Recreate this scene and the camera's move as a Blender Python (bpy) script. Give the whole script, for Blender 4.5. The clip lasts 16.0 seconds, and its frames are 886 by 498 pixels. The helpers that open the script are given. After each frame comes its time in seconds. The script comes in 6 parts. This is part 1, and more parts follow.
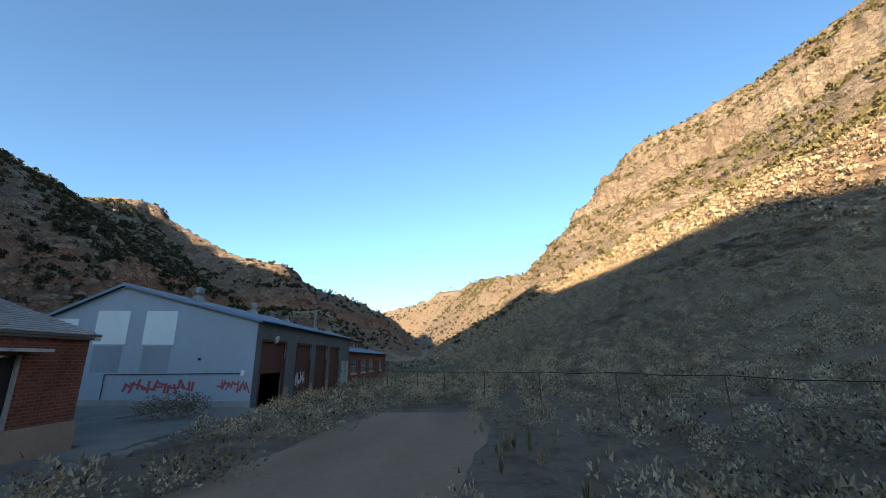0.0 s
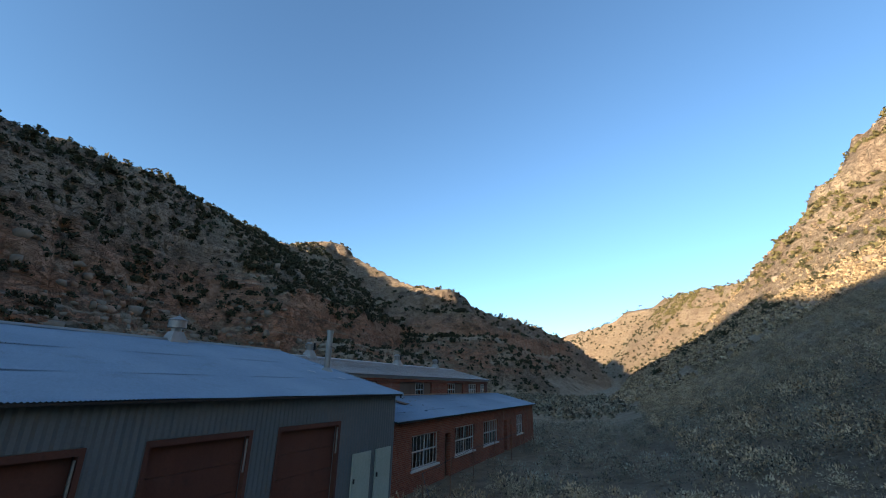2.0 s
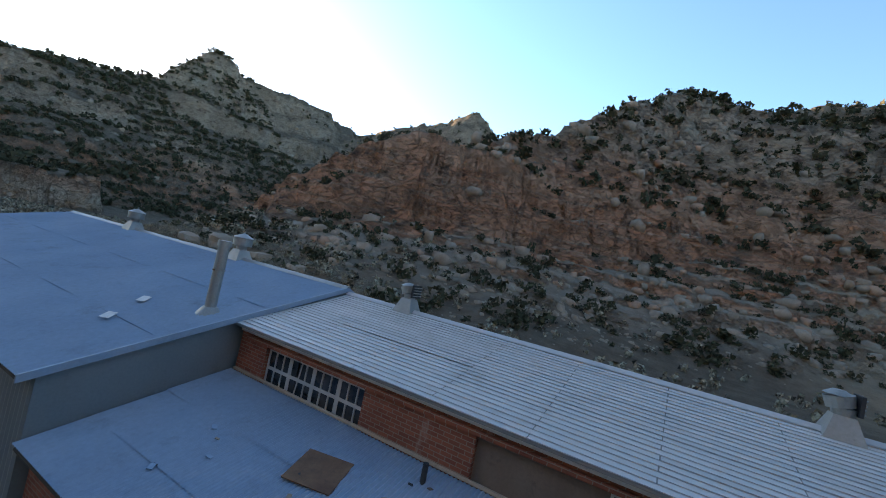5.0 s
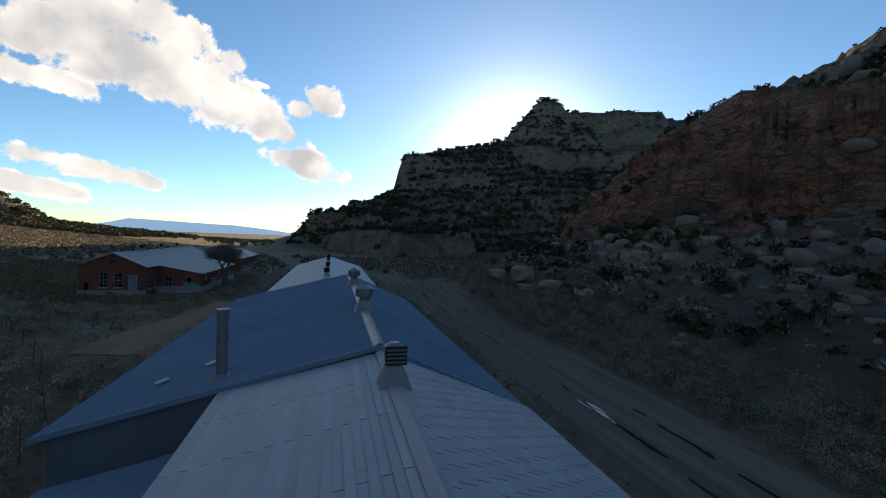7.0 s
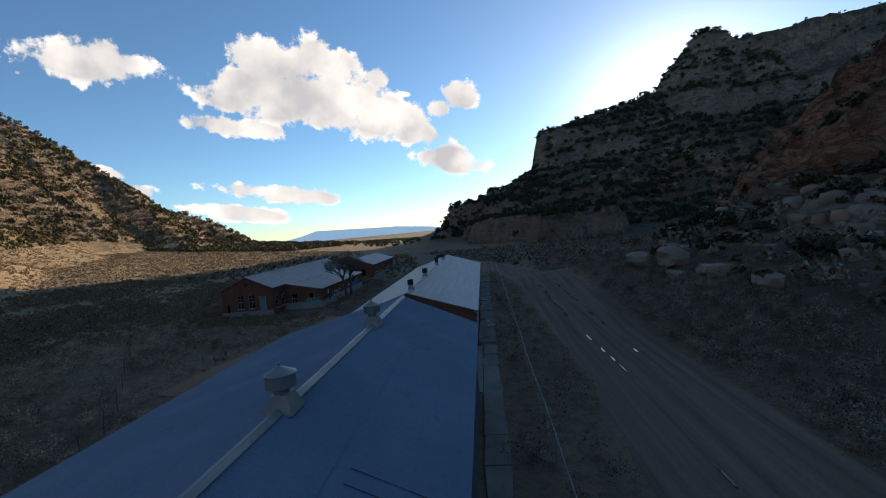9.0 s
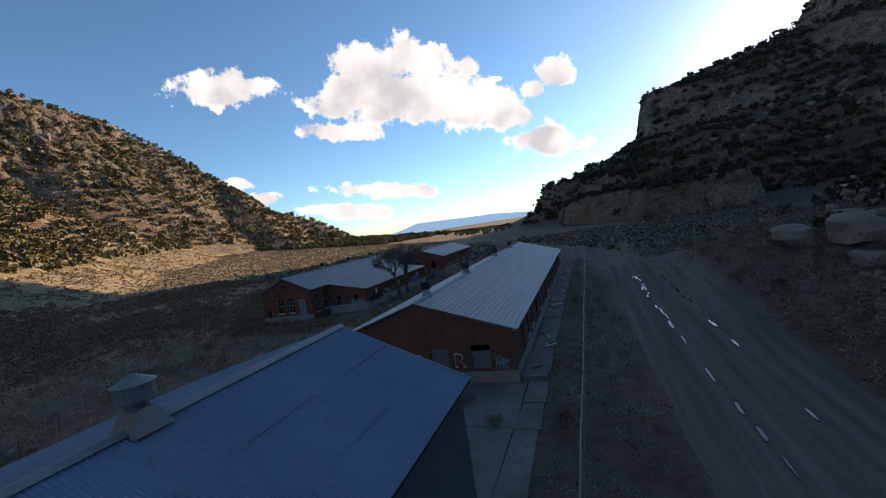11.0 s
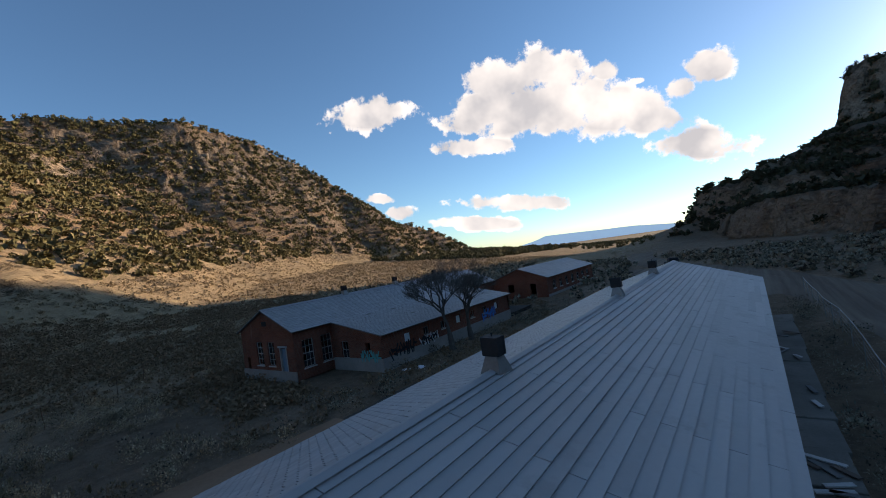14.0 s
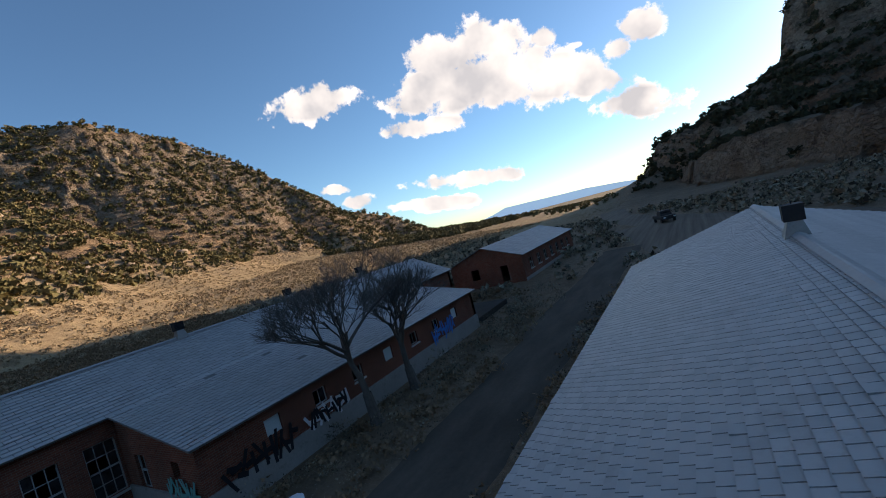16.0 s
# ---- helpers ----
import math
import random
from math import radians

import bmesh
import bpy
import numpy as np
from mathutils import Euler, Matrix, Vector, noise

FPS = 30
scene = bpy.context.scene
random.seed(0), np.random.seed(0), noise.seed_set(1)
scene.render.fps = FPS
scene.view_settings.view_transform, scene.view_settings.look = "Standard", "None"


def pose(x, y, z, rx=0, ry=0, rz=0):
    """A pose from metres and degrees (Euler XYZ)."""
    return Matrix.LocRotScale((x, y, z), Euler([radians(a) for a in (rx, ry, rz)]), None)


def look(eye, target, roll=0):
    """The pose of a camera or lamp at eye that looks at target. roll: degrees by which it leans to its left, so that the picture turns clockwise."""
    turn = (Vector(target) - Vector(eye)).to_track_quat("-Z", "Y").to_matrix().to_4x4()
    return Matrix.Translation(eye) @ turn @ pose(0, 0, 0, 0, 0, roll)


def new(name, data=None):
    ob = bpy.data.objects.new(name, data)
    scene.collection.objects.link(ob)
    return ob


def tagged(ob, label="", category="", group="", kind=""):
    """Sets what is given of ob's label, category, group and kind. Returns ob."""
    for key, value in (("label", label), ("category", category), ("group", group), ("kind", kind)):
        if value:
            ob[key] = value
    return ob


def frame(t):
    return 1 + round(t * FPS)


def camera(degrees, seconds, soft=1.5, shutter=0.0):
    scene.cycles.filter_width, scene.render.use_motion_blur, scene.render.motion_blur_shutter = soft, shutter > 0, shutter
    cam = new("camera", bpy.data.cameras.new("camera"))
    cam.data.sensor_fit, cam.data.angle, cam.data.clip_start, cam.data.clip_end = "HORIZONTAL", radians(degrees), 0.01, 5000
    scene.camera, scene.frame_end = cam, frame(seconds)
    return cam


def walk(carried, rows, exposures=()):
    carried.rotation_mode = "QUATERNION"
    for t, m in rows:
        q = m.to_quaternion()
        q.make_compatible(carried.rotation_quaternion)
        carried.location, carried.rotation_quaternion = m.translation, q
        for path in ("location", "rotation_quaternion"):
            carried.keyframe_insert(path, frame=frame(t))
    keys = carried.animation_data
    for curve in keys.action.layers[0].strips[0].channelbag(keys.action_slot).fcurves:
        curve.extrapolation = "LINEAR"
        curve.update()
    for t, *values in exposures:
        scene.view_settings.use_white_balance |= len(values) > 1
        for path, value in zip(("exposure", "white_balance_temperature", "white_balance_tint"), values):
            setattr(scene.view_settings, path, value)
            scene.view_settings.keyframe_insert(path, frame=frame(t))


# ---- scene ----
cam = camera(92.8, 16.0, 1.0)
PATH = [
    (0, (9.657, -21.341, 2.320), (9.480, -11.679, 4.850), 0.35),
    (0.5, (10.569, -16.094, 3.046), (10.024, -6.517, 5.780), 0.16),
    (1, (10.579, -9.490, 3.770), (9.190, -0.039, 6.725), -0.35),
    (1.5, (9.648, -2.000, 4.088), (7.116, 7.174, 7.157), -0.25),
    (2, (9.801, 3.442, 4.645), (5.715, 12.055, 7.664), 1.50),
    (2.5, (9.941, 8.704, 5.442), (4.017, 16.252, 8.258), 2.68),
    (3, (9.583, 13.389, 6.386), (1.839, 19.233, 8.812), 4.57),
    (3.5, (8.123, 18.070, 6.806), (-0.997, 21.649, 8.811), 6.27),
    (4, (6.928, 21.654, 7.158), (-2.884, 22.842, 8.684), 11.49),
    (4.5, (5.319, 25.573, 7.568), (-4.446, 23.514, 8.202), 12.90),
    (5, (3.230, 28.778, 7.327), (-5.483, 23.885, 7.696), 11.94),
    (7.3, (-6.996, 30.695, 9.167), (-8.796, 20.863, 8.862), 0.92),
    (8, (-9.302, 28.978, 9.838), (-9.678, 18.993, 9.436), -1.35),
    (8.7, (-11.257, 25.140, 9.788), (-10.612, 15.173, 9.288), -4.17),
    (11, (-15.164, 11.523, 8.698), (-11.877, 2.094, 8.172), -8.87),
    (11.5, (-15.298, 7.174, 8.037), (-11.085, -1.889, 7.691), -8.84),
    (12, (-15.006, 3.475, 7.746), (-10.158, -5.269, 7.533), -8.02),
    (12.5, (-14.653, -0.272, 7.426), (-9.281, -8.706, 7.332), -7.59),
    (13, (-14.215, -3.923, 7.428), (-8.456, -12.098, 7.442), -6.81),
    (13.5, (-12.595, -8.032, 7.456), (-6.689, -16.101, 7.549), -6.45),
    (14, (-10.798, -12.261, 7.566), (-4.913, -20.344, 7.769), -7.94),
    (14.5, (-9.017, -16.042, 7.995), (-3.290, -24.237, 8.206), -10.49),
    (15, (-7.048, -19.982, 8.059), (-1.507, -28.306, 8.178), -12.00),
    (15.5, (-5.165, -23.962, 7.816), (0.256, -32.365, 7.700), -13.47),
    (16, (-3.443, -27.407, 7.209), (1.811, -35.906, 6.819), -14.97),
]
walk(cam, [(t, look(eye, target, roll)) for t, eye, target, roll in PATH], [(0, 0.72, 7300, 12), (1.0, 0.62, 7150, 10), (3.0, 0.72, 7300, 12), (4.0, 1.02, 7700, 14), (5.2, 1.5, 8200, 15), (7.3, -0.38, 7000, 11), (8.7, -0.34, 7000, 12), (11, -0.15, 7050, 16), (14, -0.26, 7100, 16), (16, -0.16, 7150, 16)])

# ---- light ----
SUN_AZ, SUN_EL = 204.0, 9.6          # clockwise from +y, degrees above the plain
world = bpy.data.worlds.new("sky")
scene.world = world
world.use_nodes = True
wn, wl = world.node_tree.nodes, world.node_tree.links
sky = wn.new("ShaderNodeTexSky")
sky.sky_type, sky.sun_disc = "NISHITA", False
sky.sun_elevation, sky.sun_rotation = radians(SUN_EL), radians(SUN_AZ)
sky.altitude, sky.air_density, sky.dust_density, sky.ozone_density = 1500, 1.0, 0.38, 3.4
wn["Background"].inputs["Strength"].default_value = 0.26
clear = wn.new("ShaderNodeMix")
clear.data_type, clear.blend_type = "RGBA", "MULTIPLY"
clear.inputs["Factor"].default_value, clear.inputs["B"].default_value = 1.0, (0.91, 1.0, 1.0, 1)
wl.new(sky.outputs["Color"], clear.inputs["A"])
wl.new(clear.outputs["Result"], wn["Background"].inputs["Color"])

# fair-weather clouds over the canyon mouth: centre and size in the plane that faces them
CLOUDS = [(-0.511, 0.149, 0.117, 0.044), (-0.163, 0.140, 0.101, 0.049), (-0.066, 0.127, 0.080, 0.055), (-0.194, 0.071, 0.149, 0.059), (-0.062, 0.056, 0.157, 0.072),
          (0.053, 0.019, 0.119, 0.052), (0.126, -0.022, 0.067, 0.030), (-0.256, 0.008, 0.104, 0.023), (0.230, 0.056, 0.048, 0.034), (0.177, 0.029, 0.028, 0.028),
          (0.048, 0.099, 0.032, 0.021), (0.210, -0.089, 0.093, 0.034), (-0.181, -0.141, 0.150, 0.022), (-0.300, -0.173, 0.134, 0.020), (-0.547, -0.066, 0.056, 0.015),
          (-0.486, -0.114, 0.049, 0.020), (0.105, 0.062, 0.016, 0.009)]
ca, ce, tilt = radians(165), radians(14), radians(10)
cf = Vector((math.sin(ca) * math.cos(ce), math.cos(ca) * math.cos(ce), math.sin(ce)))
cr = cf.cross(Vector((0, 0, 1))).normalized()
cu = cr.cross(cf)


def wmath(op, a, b=None):
    n = wn.new("ShaderNodeMath")
    n.operation = op
    for sock, v in zip(n.inputs, (a, b)):
        if v is None:
            continue
        if isinstance(v, (int, float)):
            sock.default_value = v
        else:
            wl.new(v, sock)
    return n.outputs[0]


def wdot(vec, axis):
    n = wn.new("ShaderNodeVectorMath")
    n.operation = "DOT_PRODUCT"
    wl.new(vec, n.inputs[0])
    n.inputs[1].default_value = axis
    return n.outputs["Value"]


ray_way = wn.new("ShaderNodeTexCoord").outputs["Generated"]
depth = wmath("MAXIMUM", wdot(ray_way, cf), 0.05)
pu, pv = wmath("DIVIDE", wdot(ray_way, cr), depth), wmath("DIVIDE", wdot(ray_way, cu), depth)
flat = wn.new("ShaderNodeCombineXYZ")
wl.new(pu, flat.inputs[0])
wl.new(pv, flat.inputs[1])
puff = wn.new("ShaderNodeTexNoise")
puff.inputs["Scale"].default_value, puff.inputs["Detail"].default_value, puff.inputs["Roughness"].default_value = 13, 10, 0.62
wl.new(flat.outputs[0], puff.inputs["Vector"])
body = None
for x0, y0, rx, ry in CLOUDS:
    ax, ay = x0 * math.cos(tilt) - y0 * math.sin(tilt), x0 * math.sin(tilt) + y0 * math.cos(tilt)
    du = wmath("DIVIDE", wmath("SUBTRACT", wmath("SUBTRACT", wmath("MULTIPLY", pu, math.cos(tilt)), wmath("MULTIPLY", pv, math.sin(tilt))), ax), rx)
    dv = wmath("DIVIDE", wmath("SUBTRACT", wmath("ADD", wmath("MULTIPLY", pu, math.sin(tilt)), wmath("MULTIPLY", pv, math.cos(tilt))), ay), ry)
    d = wmath("SUBTRACT", 1.0, wmath("SQRT", wmath("ADD", wmath("MULTIPLY", du, du), wmath("MULTIPLY", dv, dv))))
    body = d if body is None else wmath("MAXIMUM", body, d)
dens = wmath("ADD", wmath("MAXIMUM", body, -1.0), wmath("MULTIPLY", wmath("SUBTRACT", puff.outputs["Fac"], 0.5), 2.9))
alpha = wn.new("ShaderNodeMapRange")
alpha.interpolation_type = "SMOOTHSTEP"
alpha.inputs["From Min"].default_value, alpha.inputs["From Max"].default_value = 0.0, 0.30
wl.new(dens, alpha.inputs["Value"])
grey = wn.new("ShaderNodeValToRGB")
grey.color_ramp.elements[0].position, grey.color_ramp.elements[1].position = 0.15, 0.85
grey.color_ramp.elements[0].color, grey.color_ramp.elements[1].color = (1.5, 1.47, 1.43, 1), (0.72, 0.75, 0.81, 1)
soft = wn.new("ShaderNodeTexNoise")
soft.inputs["Scale"].default_value, soft.inputs["Detail"].default_value = 7, 4
wl.new(flat.outputs[0], soft.inputs["Vector"])
wl.new(wmath("ADD", wmath("ADD", wmath("MULTIPLY", wmath("MINIMUM", body, 0.22), 1.6), wmath("MULTIPLY", wmath("SUBTRACT", soft.outputs["Fac"], 0.5), 2.2)), 0.2), grey.inputs["Fac"])
cloud = wn.new("ShaderNodeBackground")
wl.new(grey.outputs["Color"], cloud.inputs["Color"])
both = wn.new("ShaderNodeMixShader")
wl.new(alpha.outputs["Result"], both.inputs["Fac"])
# bright haze round the low sun
sun_way = (math.sin(radians(SUN_AZ)) * math.cos(radians(SUN_EL)), math.cos(radians(SUN_AZ)) * math.cos(radians(SUN_EL)), math.sin(radians(SUN_EL)))
near_sun = wmath("MAXIMUM", wdot(ray_way, sun_way), 0.0)
haze = wn.new("ShaderNodeBackground")
haze.inputs["Color"].default_value = (1.0, 0.97, 0.93, 1)
wl.new(wmath("ADD", wmath("MULTIPLY", wmath("POWER", near_sun, 95.0), 1.5), wmath("MULTIPLY", wmath("POWER", near_sun, 14.0), 0.22)), haze.inputs["Strength"])
lit = wn.new("ShaderNodeAddShader")
wl.new(wn["Background"].outputs[0], lit.inputs[0])
wl.new(haze.outputs[0], lit.inputs[1])
wl.new(lit.outputs[0], both.inputs[1])
wl.new(cloud.outputs[0], both.inputs[2])
wl.new(both.outputs[0], wn["World Output"].inputs["Surface"])
sun = new("sun", bpy.data.lights.new("sun", "SUN"))
sun.data.energy, sun.data.angle, sun.data.color = 9.8, radians(0.53), (1.0, 0.83, 0.62)
sa, se = radians(SUN_AZ), radians(SUN_EL)
sun.matrix_world = look((0, 0, 300), (-math.sin(sa) * math.cos(se) * 100, -math.cos(sa) * math.cos(se) * 100, 300 - math.sin(se) * 100))
scene.view_settings.exposure = 0.0

# ---- materials ----
class Nodes:
    """Small helper round one material's node tree."""
    def __init__(self, name):
        self.m = bpy.data.materials.new(name)
        self.m.use_nodes = True
        self.t = self.m.node_tree
        self.b = self.t.nodes["Principled BSDF"]
        self.co = self.add("ShaderNodeNewGeometry").outputs["Position"]

    def add(self, kind):
        return self.t.nodes.new(kind)

    def link(self, a, b):
        self.t.links.new(a, b)

    def noise(self, scale, detail=5, rough=0.6, vec=None, stretch=None):
        n = self.add("ShaderNodeTexNoise")
        n.inputs["Scale"].default_value, n.inputs["Detail"].default_value, n.inputs["Roughness"].default_value = scale, detail, rough
        v = vec or self.co
        if stretch:
            mp = self.add("ShaderNodeMapping")
            mp.inputs["Scale"].default_value = stretch
            self.link(v, mp.inputs["Vector"])
            v = mp.outputs["Vector"]
        self.link(v, n.inputs["Vector"])
        return n.outputs["Fac"]

    def ramp(self, fac, lo, hi, a=(0, 0, 0), b=(1, 1, 1)):
        r = self.add("ShaderNodeValToRGB")
        e = r.color_ramp.elements
        e[0].position, e[1].position = lo, hi
        e[0].color, e[1].color = (*a, 1), (*b, 1)
        self.link(fac, r.inputs["Fac"])
        return r.outputs["Color"]

    def mix(self, fac, a, b, how="MIX"):
        n = self.add("ShaderNodeMix")
        n.data_type, n.blend_type = "RGBA", how
        for sock, v in ((n.inputs["Factor"], fac), (n.inputs["A"], a), (n.inputs["B"], b)):
            if hasattr(v, "is_linked"):
                self.link(v, sock)
            elif isinstance(v, tuple):
                sock.default_value = (*v, 1)
            else:
                sock.default_value = v
        return n.outputs["Result"]

    def bump(self, fac, strength, dist=0.05, prev=None):
        n = self.add("ShaderNodeBump")
        n.inputs["Strength"].default_value, n.inputs["Distance"].default_value = strength, dist
        self.link(fac, n.inputs["Height"])
        if prev:
            self.link(prev, n.inputs["Normal"])
        return n.outputs["Normal"]

    def island(self):
        return self.add("ShaderNodeNewGeometry").outputs["Random Per Island"]

    def obrand(self):
        return self.add("ShaderNodeObjectInfo").outputs["Random"]

    def done(self, colour, rough=0.85, metal=0.0, normal=None, spec=0.3):
        b = self.b.inputs
        if hasattr(colour, "is_linked"):
            self.link(colour, b["Base Color"])
        else:
            b["Base Color"].default_value = (*colour, 1)
        if hasattr(rough, "is_linked"):
            self.link(rough, b["Roughness"])
        else:
            b["Roughness"].default_value = rough
        b["Metallic"].default_value = metal
        b["Specular IOR Level"].default_value = spec
        if normal:
            self.link(normal, b["Normal"])
        return self.m


def worn(name, c1, c2, c3, rough=0.8, metal=0.0, s1=0.6, s2=14.0, bump=0.25, stain=0.35, spec=0.3, stretch=None):
    """Painted or raw surface: broad mottling, fine grain and stains."""
    n = Nodes(name)
    base = n.mix(n.ramp(n.noise(s1, 6, stretch=stretch), 0.35, 0.65), c1, c2)
    spots = n.ramp(n.noise(s1 * 4.3, 8, 0.72), 0.56, 0.7)
    base = n.mix(n.mix(1.0, spots, (stain, stain, stain), "MULTIPLY"), base, c3)
    fine = n.noise(s2, 6, 0.7)
    base = n.mix(0.35, base, n.ramp(fine, 0.2, 0.8, (0.55, 0.55, 0.55), (1.3, 1.3, 1.3)), "MULTIPLY")
    return n.done(base, rough, metal, n.bump(fine, bump, 0.02), spec)


def ground_material():
    n = Nodes("canyon_ground")
    geo = n.add("ShaderNodeNewGeometry")
    sep = n.add("ShaderNodeSeparateXYZ")
    n.link(geo.outputs["Normal"], sep.inputs[0])
    pos = n.add("ShaderNodeSeparateXYZ")
    n.link(n.co, pos.inputs[0])
    soil = n.mix(n.ramp(n.noise(0.05, 6), 0.4, 0.6), (0.20, 0.143, 0.095), (0.275, 0.20, 0.135))
    soil = n.mix(n.ramp(n.noise(1.1, 8, 0.7), 0.45, 0.7), soil, (0.135, 0.095, 0.064))
    soil = n.mix(n.ramp(n.noise(5.0, 8, 0.75), 0.58, 0.66), soil, (0.34, 0.29, 0.23))
    east = n.add("ShaderNodeMapRange")
    east.inputs["From Min"].default_value, east.inputs["From Max"].default_value = 20, 50
    n.link(pos.outputs["X"], east.inputs["Value"])
    grass = n.mix(n.ramp(n.noise(0.5, 8, 0.7), 0.35, 0.65), (0.26, 0.19, 0.115), (0.43, 0.32, 0.19))
    south = n.add("ShaderNodeMapRange")
    south.inputs["From Min"].default_value, south.inputs["From Max"].default_value = 22, -4
    n.link(pos.outputs["Y"], south.inputs["Value"])
    low = n.add("ShaderNodeMapRange")
    low.inputs["From Min"].default_value, low.inputs["From Max"].default_value = 30, 16
    n.link(pos.outputs["Z"], low.inputs["Value"])
    brown = n.mix(n.ramp(n.noise(0.4, 8, 0.7), 0.35, 0.65), (0.25, 0.165, 0.098), (0.37, 0.25, 0.152))
    soil = n.mix(east.outputs["Result"], soil, n.mix(n.mix(1.0, south.outputs["Result"], low.outputs["Result"], "MULTIPLY"), brown, grass))
    # western soil and rock coloured darker: part of that side's shade is painted in
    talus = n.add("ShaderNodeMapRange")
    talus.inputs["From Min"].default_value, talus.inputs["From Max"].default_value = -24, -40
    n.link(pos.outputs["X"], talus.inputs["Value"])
    lifted = n.add("ShaderNodeMapRange")
    lifted.inputs["From Min"].default_value, lifted.inputs["From Max"].default_value = 2.0, 8.0
    n.link(pos.outputs["Z"], lifted.inputs["Value"])
    north = n.add("ShaderNodeMapRange")
    north.inputs["From Min"].default_value, north.inputs["From Max"].default_value = -60, -15
    n.link(pos.outputs["Y"], north.inputs["Value"])
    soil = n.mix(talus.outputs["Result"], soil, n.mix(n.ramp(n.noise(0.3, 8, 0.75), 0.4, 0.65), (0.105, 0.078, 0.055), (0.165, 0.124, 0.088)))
    soil = n.mix(n.mix(1.0, n.mix(1.0, talus.outputs["Result"], lifted.outputs["Result"], "MULTIPLY"), north.outputs["Result"], "MULTIPLY"), soil, n.mix(n.ramp(n.noise(0.3, 8, 0.75), 0.4, 0.65), (0.19, 0.147, 0.108), (0.28, 0.222, 0.168)))
    # pale dry meadow up the canyon
    upper = n.add("ShaderNodeMapRange")
    upper.inputs["From Min"].default_value, upper.inputs["From Max"].default_value = 42, 66
    n.link(pos.outputs["Y"], upper.inputs["Value"])
    soil = n.mix(upper.outputs["Result"], soil, n.mix(n.ramp(n.noise(0.35, 8, 0.75), 0.38, 0.65), (0.24, 0.175, 0.115), (0.38, 0.29, 0.195)))
    rock = n.mix(n.ramp(n.noise(0.02, 4), 0.44, 0.56), (0.30, 0.225, 0.16), (0.35, 0.275, 0.195))
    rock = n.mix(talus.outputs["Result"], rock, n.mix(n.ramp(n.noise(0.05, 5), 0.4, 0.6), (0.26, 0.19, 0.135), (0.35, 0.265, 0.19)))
    band = n.add("ShaderNodeMapRange")
    band.inputs["From Min"].default_value, band.inputs["From Max"].default_value = 5, 11
    n.link(pos.outputs["Z"], band.inputs["Value"])
    over = n.add("ShaderNodeMapRange")
    over.inputs["From Min"].default_value, over.inputs["From Max"].default_value = 44, 32
    n.link(pos.outputs["Z"], over.inputs["Value"])
    wall = n.add("ShaderNodeMapRange")
    wall.inputs["From Min"].default_value, wall.inputs["From Max"].default_value = -42, -50
    n.link(pos.outputs["X"], wall.inputs["Value"])
    red = n.mix(1.0, n.mix(1.0, band.outputs["Result"], over.outputs["Result"], "MULTIPLY"), wall.outputs["Result"], "MULTIPLY")
    rock = n.mix(n.mix(1.0, red, n.ramp(n.noise(0.06, 5), 0.2, 0.45), "MULTIPLY"), rock, (0.40, 0.20, 0.12))
    # smooth pale orange layer over the red face
    rise = n.add("ShaderNodeMath")
    n.link(pos.outputs["Z"], rise.inputs[0])
    n.link(n.ramp(n.noise(0.07, 4), 0.3, 0.7, (0, 0, 0), (3, 3, 3)), rise.inputs[1])
    lay0, lay1 = n.add("ShaderNodeMapRange"), n.add("ShaderNodeMapRange")
    lay0.inputs["From Min"].default_value, lay0.inputs["From Max"].default_value = 28.6, 29.4
    lay1.inputs["From Min"].default_value, lay1.inputs["From Max"].default_value = 35.0, 33.2
    n.link(rise.outputs[0], lay0.inputs["Value"])
    n.link(rise.outputs[0], lay1.inputs["Value"])
    layer = n.mix(1.0, n.mix(1.0, lay0.outputs["Result"], lay1.outputs["Result"], "MULTIPLY"), wall.outputs["Result"], "MULTIPLY")
    strata = n.noise(0.5, 6, 0.65, stretch=(0.1, 0.1, 2.2))
    rock = n.mix(n.ramp(strata, 0.5, 0.75), rock, (0.36, 0.275, 0.20))
    seams = n.ramp(n.noise(0.55, 9, 0.8, stretch=(1.0, 1.0, 1.5)), 0.34, 0.47)
    rock = n.mix(n.ramp(seams, 0, 1, (0.75, 0.75, 0.75), (0, 0, 0)), rock, (0.085, 0.06, 0.044))
    rock = n.mix(n.ramp(n.noise(0.22, 8, 0.7, stretch=(0.8, 0.8, 1.5)), 0.52, 0.66), rock, (0.15, 0.10, 0.075))
    steep = n.ramp(n.mix(0.35, sep.outputs["Z"], n.noise(0.25, 6, 0.7)), 0.60, 0.72, (1, 1, 1), (0, 0, 0))
    outcrop = n.ramp(n.noise(0.11, 9, 0.72, stretch=(0.7, 0.7, 1.8)), 0.56, 0.63)
    slope = n.ramp(sep.outputs["Z"], 0.86, 0.95, (1, 1, 1), (0, 0, 0))
    steep = n.mix(n.mix(1.0, outcrop, slope, "MULTIPLY"), steep, (0.8, 0.8, 0.8))
    # joints that part the rock into blocks
    wob = n.add("ShaderNodeTexNoise")
    wob.inputs["Scale"].default_value, wob.inputs["Detail"].default_value = 0.35, 4
    n.link(n.co, wob.inputs["Vector"])
    bent = n.mix(0.12, n.co, wob.outputs["Color"], "ADD")
    joints = None
